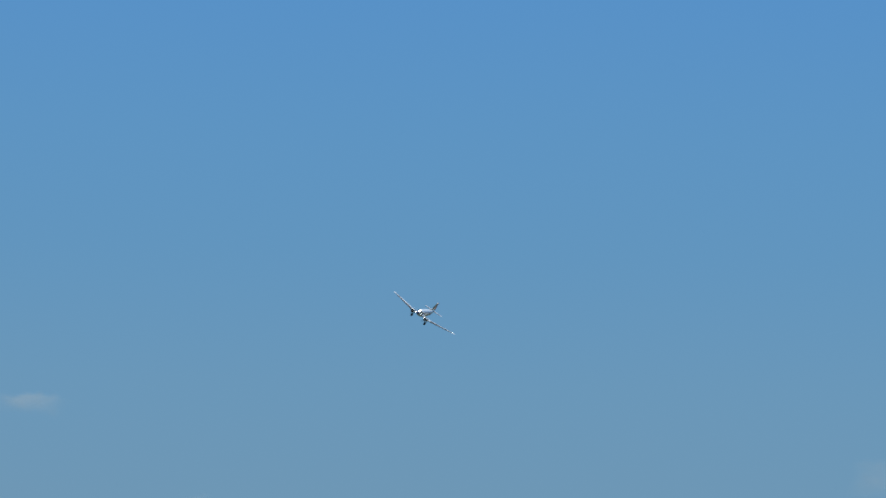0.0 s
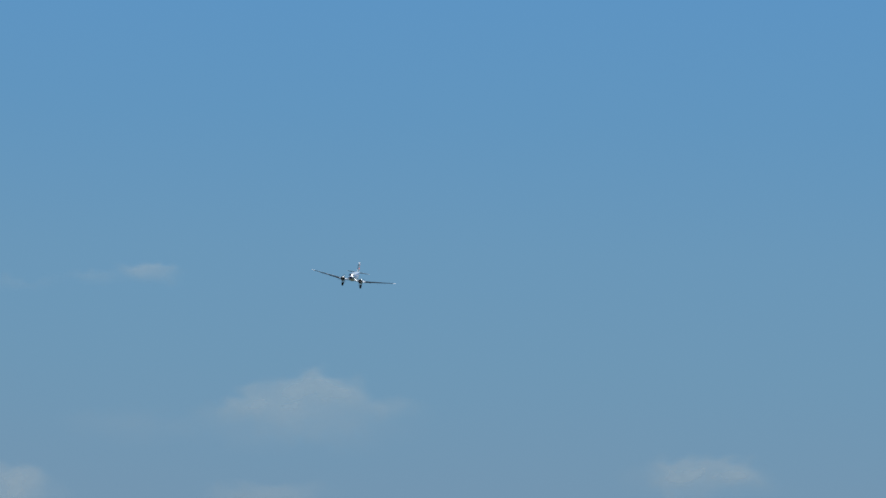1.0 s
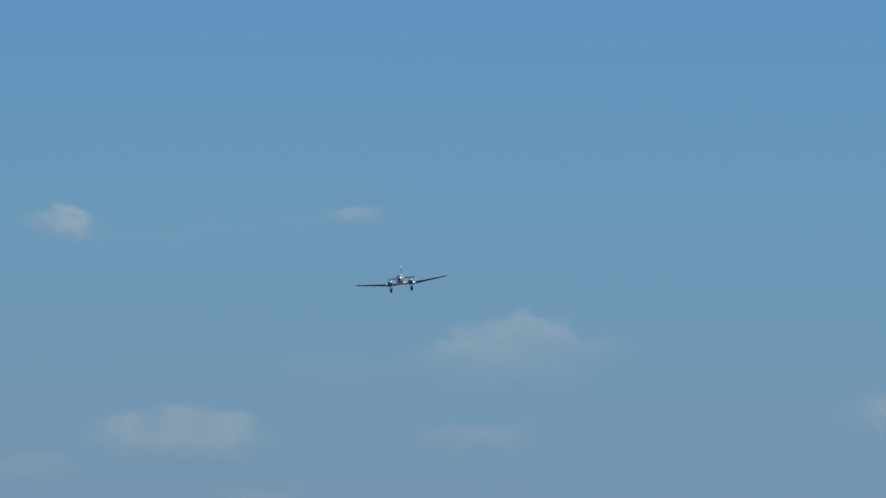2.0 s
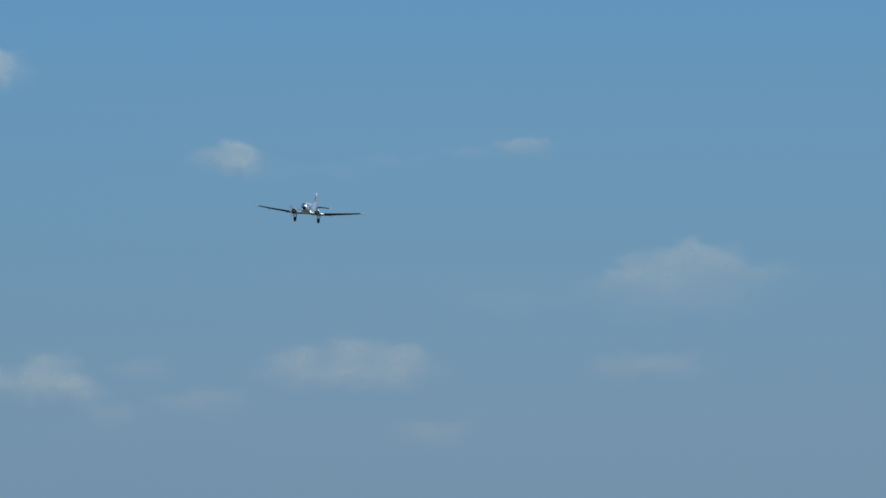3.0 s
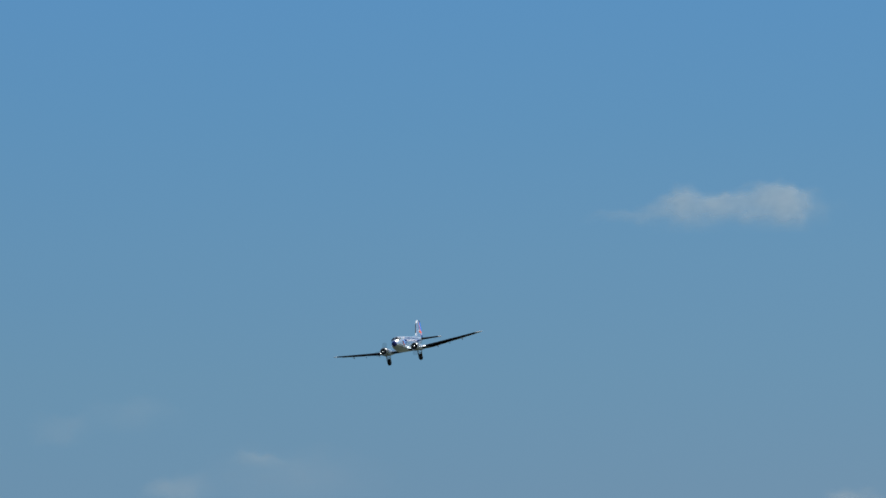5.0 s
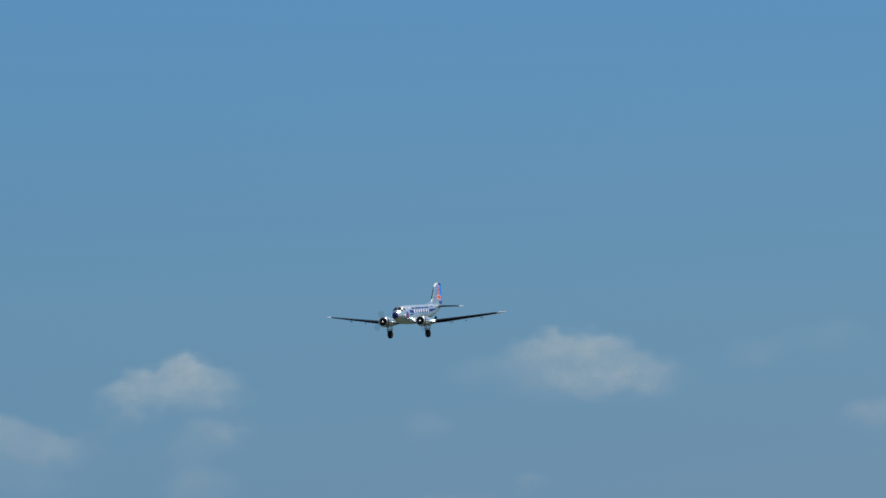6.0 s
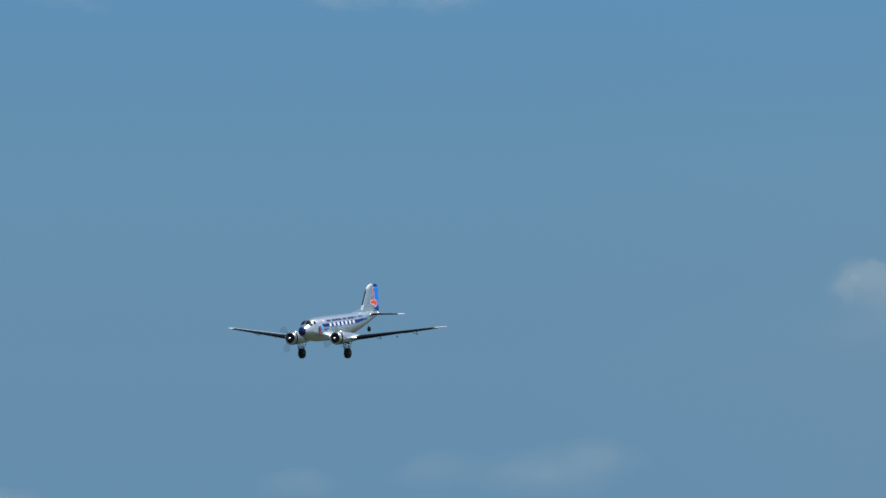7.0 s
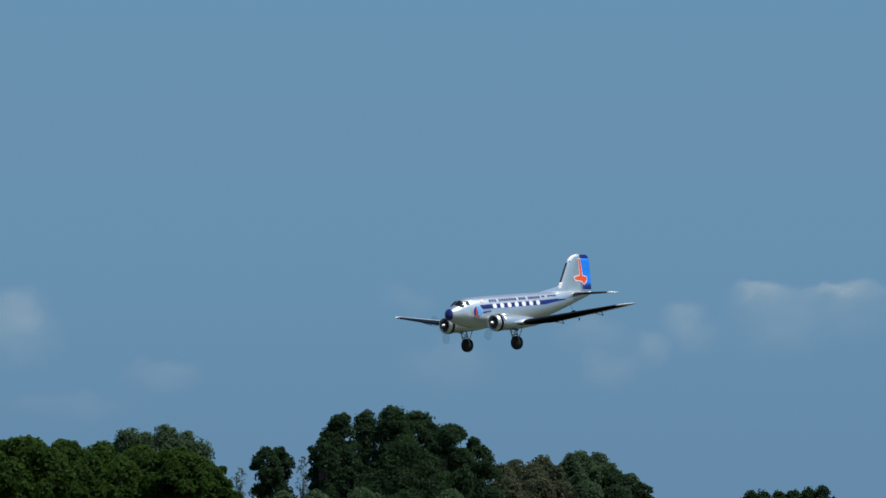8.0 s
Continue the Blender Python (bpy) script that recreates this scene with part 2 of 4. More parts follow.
def loft(rings, closed=True, cap=True):
    """A skin over rings of equally many points."""
    bm = bmesh.new()
    vs = [[bm.verts.new(p) for p in ring] for ring in rings]
    n = len(rings[0])
    for a, b in zip(vs, vs[1:]):
        for i in range(n if closed else n - 1):
            j = (i + 1) % n
            bm.faces.new((a[i], a[j], b[j], b[i]))
    if cap and closed:
        bm.faces.new(vs[0])
        bm.faces.new(vs[-1])
    return bm


def tube(a, b, r, n=8):
    """A round rod from a to b."""
    a, b = Vector(a), Vector(b)
    q = (b - a).to_track_quat("Z", "Y")
    return loft([[p + q @ Vector((r * math.cos(t), r * math.sin(t), 0)) for t in (2 * math.pi * k / n for k in range(n))] for p in (a, b)])


def join(*bms):
    out = bmesh.new()
    for b in bms:
        me = bpy.data.meshes.new("tmp")
        b.to_mesh(me)
        out.from_mesh(me)
        b.free()
        bpy.data.meshes.remove(me)
    return out


# ---- ground ----
def build_ground():
    bm = bmesh.new()
    c = bm.verts.new((0, 0, 0))
    last = None
    for r in (3, 8, 20, 45, 90, 180, 360, 700, 1400, 2600, 4800):
        ring = []
        for k in range(64):
            a = 2 * math.pi * k / 64
            ring.append(bm.verts.new((r * math.cos(a), r * math.sin(a), 0.05 * noise.noise((r * math.cos(a) * 0.03, r * math.sin(a) * 0.03, 0)))))
        for k in range(64):
            j = (k + 1) % 64
            bm.faces.new((c, ring[k], ring[j]) if last is None else (last[k], ring[k], ring[j], last[j]))
        last = ring
    ob = part("ground", bm, GRASS, None, scale=1)
    tagged(ob, "wide flat airfield of short green grass", "ground", kind="structure")


build_ground()


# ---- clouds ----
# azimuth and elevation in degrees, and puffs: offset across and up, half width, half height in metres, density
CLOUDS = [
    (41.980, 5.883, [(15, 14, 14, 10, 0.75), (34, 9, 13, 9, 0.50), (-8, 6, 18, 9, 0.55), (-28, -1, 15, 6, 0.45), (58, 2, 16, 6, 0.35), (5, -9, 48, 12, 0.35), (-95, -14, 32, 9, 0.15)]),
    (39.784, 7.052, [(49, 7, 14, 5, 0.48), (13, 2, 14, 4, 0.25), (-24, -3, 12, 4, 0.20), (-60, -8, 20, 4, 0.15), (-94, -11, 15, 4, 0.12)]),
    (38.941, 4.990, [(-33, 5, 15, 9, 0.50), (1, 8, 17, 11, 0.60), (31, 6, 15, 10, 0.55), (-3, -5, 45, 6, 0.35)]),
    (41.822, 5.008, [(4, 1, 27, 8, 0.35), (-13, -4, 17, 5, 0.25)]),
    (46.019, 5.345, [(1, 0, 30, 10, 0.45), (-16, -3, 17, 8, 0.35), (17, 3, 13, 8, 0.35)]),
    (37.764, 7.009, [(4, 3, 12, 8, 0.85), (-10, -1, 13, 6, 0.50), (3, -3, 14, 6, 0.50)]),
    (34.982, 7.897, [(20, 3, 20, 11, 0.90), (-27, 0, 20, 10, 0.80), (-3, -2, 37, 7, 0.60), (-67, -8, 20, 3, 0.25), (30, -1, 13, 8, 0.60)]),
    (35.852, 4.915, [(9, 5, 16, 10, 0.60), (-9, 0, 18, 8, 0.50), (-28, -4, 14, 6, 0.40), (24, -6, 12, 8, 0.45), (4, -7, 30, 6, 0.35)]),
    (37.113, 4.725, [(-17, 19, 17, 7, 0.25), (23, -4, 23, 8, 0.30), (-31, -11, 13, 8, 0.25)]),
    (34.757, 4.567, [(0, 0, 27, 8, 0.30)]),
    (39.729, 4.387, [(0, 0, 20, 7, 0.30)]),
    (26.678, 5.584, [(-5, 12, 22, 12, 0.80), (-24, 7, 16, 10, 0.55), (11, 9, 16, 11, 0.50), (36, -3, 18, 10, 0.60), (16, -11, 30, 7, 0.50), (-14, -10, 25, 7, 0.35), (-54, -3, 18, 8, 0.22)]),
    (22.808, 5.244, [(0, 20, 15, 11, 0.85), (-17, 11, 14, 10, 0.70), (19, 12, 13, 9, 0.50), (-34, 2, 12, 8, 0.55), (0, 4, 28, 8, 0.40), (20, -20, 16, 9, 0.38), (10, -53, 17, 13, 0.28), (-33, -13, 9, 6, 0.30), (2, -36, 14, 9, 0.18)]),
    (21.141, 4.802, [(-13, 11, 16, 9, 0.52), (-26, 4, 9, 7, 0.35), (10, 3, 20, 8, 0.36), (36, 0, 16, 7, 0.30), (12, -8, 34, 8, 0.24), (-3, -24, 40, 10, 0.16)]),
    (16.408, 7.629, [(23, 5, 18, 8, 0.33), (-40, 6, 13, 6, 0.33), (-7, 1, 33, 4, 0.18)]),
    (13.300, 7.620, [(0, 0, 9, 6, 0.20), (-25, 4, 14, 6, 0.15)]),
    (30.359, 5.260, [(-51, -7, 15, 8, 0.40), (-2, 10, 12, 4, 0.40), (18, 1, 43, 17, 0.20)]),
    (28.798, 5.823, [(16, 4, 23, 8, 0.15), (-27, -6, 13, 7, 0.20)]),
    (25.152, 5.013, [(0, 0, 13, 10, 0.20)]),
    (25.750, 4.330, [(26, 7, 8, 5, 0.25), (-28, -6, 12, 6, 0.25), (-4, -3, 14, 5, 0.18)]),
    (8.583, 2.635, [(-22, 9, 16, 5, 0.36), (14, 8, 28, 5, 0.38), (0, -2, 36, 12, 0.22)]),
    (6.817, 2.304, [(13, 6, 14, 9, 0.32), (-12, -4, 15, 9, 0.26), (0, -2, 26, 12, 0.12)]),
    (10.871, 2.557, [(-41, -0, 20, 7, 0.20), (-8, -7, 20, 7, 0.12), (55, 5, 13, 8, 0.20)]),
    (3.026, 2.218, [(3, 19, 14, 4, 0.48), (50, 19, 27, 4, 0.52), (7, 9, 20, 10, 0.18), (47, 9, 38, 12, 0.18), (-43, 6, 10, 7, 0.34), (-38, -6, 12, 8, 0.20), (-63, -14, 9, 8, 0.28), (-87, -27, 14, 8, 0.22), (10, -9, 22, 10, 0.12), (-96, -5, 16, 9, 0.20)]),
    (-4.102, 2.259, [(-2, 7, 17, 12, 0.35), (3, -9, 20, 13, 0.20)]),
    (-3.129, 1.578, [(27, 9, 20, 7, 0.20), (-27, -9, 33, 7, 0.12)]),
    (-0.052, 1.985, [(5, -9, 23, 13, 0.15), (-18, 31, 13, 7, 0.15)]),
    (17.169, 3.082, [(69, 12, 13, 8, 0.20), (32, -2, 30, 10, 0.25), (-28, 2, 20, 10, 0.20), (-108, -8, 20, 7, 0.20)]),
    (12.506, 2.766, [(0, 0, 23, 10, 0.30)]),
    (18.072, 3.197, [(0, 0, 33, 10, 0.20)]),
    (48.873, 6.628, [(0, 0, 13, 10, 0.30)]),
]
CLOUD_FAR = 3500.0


def build_cloud(az, el, puffs, seed):
    """A drift of vapour that leans away as it rises: crisp and knobbly on top, torn and thin towards its foot."""
    x0, x1 = min(p[0] - 2.1 * p[2] for p in puffs), max(p[0] + 2.1 * p[2] for p in puffs)
    z0, z1 = min(p[1] - 2.1 * p[3] for p in puffs), max(p[1] + 2.1 * p[3] for p in puffs)
    step = max(1.5, (x1 - x0) / 140)
    nx, nz = int((x1 - x0) / step) + 2, int((z1 - z0) / step) + 2
    dens, soft = np.zeros((nx, nz)), np.zeros((nx, nz))
    verts, index, faces, values = [], {}, [], []
    for i in range(nx):
        for k in range(nz):
            x, z = x0 + i * step, z0 + k * step
            wob = Vector((x * 0.045, z * 0.06, seed * 7.3))
            wx = x + 6 * noise.fractal(wob, 1.0, 2.0, 4)
            wz = z + 5 * noise.fractal(wob + Vector((31, 7, 3)), 1.0, 2.0, 4) + 3.0 * (abs(noise.noise(Vector((x * 0.085, z * 0.05, seed * 1.7)))) - 0.25)
            knob = Vector((x * 0.15, z * 0.17, seed * 2.9))
            wx += 2.4 * noise.noise(knob)
            wz += 2.4 * noise.noise(knob + Vector((17, 5, 9)))
            d = 0.0
            for px, pz, rx, rz, a in puffs:
                up = (wz - pz) / rz
                q = ((wx - px) / rx) ** 2 + (up * (1.15 if up > 0 else 0.8)) ** 2
                crisp = 1.15 + 1.1 * a * min(1.0, max(0.0, 0.5 + up))
                d = 1 - (1 - d) * (1 - a * math.exp(-0.8 * q ** crisp))
            soft[i, k] = d
            d *= 1.0 + 0.3 * noise.fractal(Vector((x * 0.06, z * 0.075, seed * 3.1)), 1.0, 2.0, 3)
            d = max(0.0, d - 0.015)
            dens[i, k] = d * (0.8 + 0.2 * min(1.0, d / 0.4))
    edge = np.zeros((nx, nz), bool)
    edge[[0, -1], :] = True
    edge[:, [0, -1]] = True
    dens[edge] = 0
    for i in range(nx - 1):
        for k in range(nz - 1):
            quad = ((i, k), (i + 1, k), (i + 1, k + 1), (i, k + 1))
            if max(dens[c] for c in quad) < 0.012:
                continue
            for c in quad:
                if c not in index:
                    index[c] = len(verts)
                    zz = z0 + c[1] * step
                    verts.append((x0 + c[0] * step, 0.9 * zz - 2.5 * soft[c], zz))
                    values.append(min(0.85, dens[c] * CLOUD_GAIN))
            faces.append([index[c] for c in quad])
    me = bpy.data.meshes.new("cloud")
    me.from_pydata(verts, [], faces)
    att = me.attributes.new("veil", "FLOAT", "POINT")
    att.data.foreach_set("value", values)
    me.polygons.foreach_set("use_smooth", [True] * len(me.polygons))
    me.materials.append(VAPOUR)
    ob = new("cloud", me)
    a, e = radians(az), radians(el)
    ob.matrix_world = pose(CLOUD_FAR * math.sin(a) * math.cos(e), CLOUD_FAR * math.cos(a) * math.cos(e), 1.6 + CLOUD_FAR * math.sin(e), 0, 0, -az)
    big = sum(p[2] * p[3] * p[4] for p in puffs) > 500
    tagged(ob, "soft white fair-weather cloud in a blue sky" if big else "faint torn wisp of pale cloud in haze", "cloud", group="clouds in the sky")


CLOUD_GAIN = 0.5
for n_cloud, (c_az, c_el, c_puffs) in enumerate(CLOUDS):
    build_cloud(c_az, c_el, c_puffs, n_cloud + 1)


# ---- trees ----
def leaves(points, normals, size, rng, mat, parent):
    """Leaf sprays, each a small folded blade of leaves."""
    n = len(points)
    up = rng.normal(size=(n, 3))
    nn = normals + 0.4 * rng.normal(size=(n, 3))
    nn /= np.linalg.norm(nn, axis=1)[:, None]
    u = np.cross(nn, up)
    u /= np.linalg.norm(u, axis=1)[:, None]
    v = np.cross(nn, u)
    s = size * rng.uniform(0.55, 1.35, n)[:, None]
    corner = [points - u * s, points - v * s * 0.55 + nn * s * 0.12, points + u * s * 1.1, points + v * s * 0.55 + nn * s * 0.12]
    verts = np.stack(corner, 1).reshape(-1, 3)
    me = bpy.data.meshes.new("crown")
    me.from_pydata(verts.tolist(), [], [(4 * k, 4 * k + 1, 4 * k + 2, 4 * k + 3) for k in range(n)])
    me.materials.append(mat)
    ob = new("crown", me)
    ob.parent = parent
    return ob


def build_tree(az, dist, height, half, mat, label, seed, low=0.06, sprays=9000, size=0.1, lobes=34, open_crown=0.0, grain=1.0, flat=1.0):
    """A tree: tapered trunk, limbs to its lobes, and a crown of leaf sprays in clumps that sit on uneven lobes."""
    rng = np.random.default_rng(seed)
    base = new("tree")
    base.matrix_world = pose(dist * math.sin(radians(az)), dist * math.cos(radians(az)), 0.0, 0, 0, rng.uniform(0, 360))
    tagged(base, label, "tree", group="trees at the field's edge")
    cap = min(1.15 * half, 0.45 * height) * flat
    lobes = int(lobes * max(1.0, height / (3.2 * half)) / grain ** 1.6)
    cen, rad = [], []
    for k in range(lobes):
        r = half * rng.uniform(0.22, 0.42) * grain
        top = height - r * 0.9
        z = low * height + r + (top - low * height - r) * (k + rng.uniform(0, 1)) / lobes
        shape = math.sqrt(max(0.0, 1 - (max(0.0, z - (top - cap)) / cap) ** 2)) * (0.82 + 0.18 * math.sin(z * 1.7 / half + seed))
        f = max(0.0, half * shape - r * 0.75) * math.sqrt(rng.uniform(0.25, 1))
        a = rng.uniform(0, 2 * math.pi)
        cen.append((f * math.cos(a), f * math.sin(a), z))
        rad.append(r)
    cen, rad = np.array(cen), np.array(rad)
    # clumps of foliage on each lobe, more of them on its upper side
    per = 13
    way = rng.normal(size=(lobes * per, 3))
    way /= np.linalg.norm(way, axis=1)[:, None]
    way[:, 2] = np.where(way[:, 2] < -0.3, -way[:, 2], way[:, 2])
    host = np.repeat(np.arange(lobes), per)
    c_rad = rad[host] * rng.uniform(0.3, 0.55, lobes * per)
    c_cen = cen[host] + way * (rad[host] * rng.uniform(0.55, 0.85, lobes * per))[:, None]
    w = c_rad ** 2
    which = rng.choice(lobes * per, sprays, p=w / w.sum())
    d = rng.normal(size=(sprays, 3))
    d /= np.linalg.norm(d, axis=1)[:, None]
    d[:, 2] = np.where(d[:, 2] < -0.4, -d[:, 2], d[:, 2])
    lobe = host[which]
    lump = np.array([noise.noise(Vector(dd * 2.6) + Vector((j * 5.0, 0, 0))) for dd, j in zip(d, lobe)])
    on_clump = c_cen[which] + d * (c_rad[which] * rng.uniform(0.6, 1.05, sprays))[:, None] * np.array([1, 1, 0.85])
    on_lobe = cen[lobe] + d * (rad[lobe] * (1 + 0.3 * lump) * rng.uniform(0.7, 1.0, sprays))[:, None] * np.array([1, 1, 0.85])
    pts = np.where((rng.uniform(size=sprays) < 0.45)[:, None], on_clump, on_lobe)
    pts[:, 2] = np.minimum(pts[:, 2], height)
    d = d + 0.35 * way[which]
    d /= np.linalg.norm(d, axis=1)[:, None]
    if open_crown:
        keep = rng.uniform(size=lobes * per)[which] > open_crown
        pts, d = pts[keep], d[keep]
    crown = leaves(pts, d, size, rng, mat, base)
    r0 = 0.022 * height + 0.05
    rings = []
    for t in np.linspace(0, 1, 9):
        x, y = 0.05 * half * math.sin(3 * t + seed), 0.05 * half * math.cos(2.3 * t + seed)
        rings.append([(x + r0 * (1.25 - 1.05 * t) * math.cos(a), y + r0 * (1.25 - 1.05 * t) * math.sin(a), -0.1 + t * height * (0.82 if flat == 1 else 0.5)) for a in (2 * math.pi * j / 8 for j in range(8))])
    part("trunk", loft(rings), BARK, base, scale=1)
    for j in np.argsort(-rad)[:9]:
        zb = height * rng.uniform(0.18, 0.5)
        part("limb", limb((0, 0, zb), cen[j], r0 * 0.42), BARK, base, scale=1)
    return base


def limb(a, b, r):
    a, b = Vector(a), Vector([float(c) for c in b])
    mid = (a + b) / 2 + Vector((0, 0, -0.12 * (b - a).length))
    rings = []
    for t in (0, 0.25, 0.5, 0.75, 1):
        p = a * (1 - t) ** 2 + mid * 2 * t * (1 - t) + b * t * t
        rr = r * (1 - 0.8 * t)
        rings.append([p + Vector((rr * math.cos(k * 1.0472), rr * math.sin(k * 1.0472), 0)) for k in range(6)])
    return loft(rings)


BROAD, OLIVE = "broad dark green leafy tree at the field's edge", "rounded olive green leafy tree in full leaf"
MID = "rounded mid green leafy tree at the field's edge"
PALE_T, BRUSH, THIN = "grey green tree with a domed crown", "brownish green scrubby tree with a thin crown", "thin pale distant tree with sparse foliage"
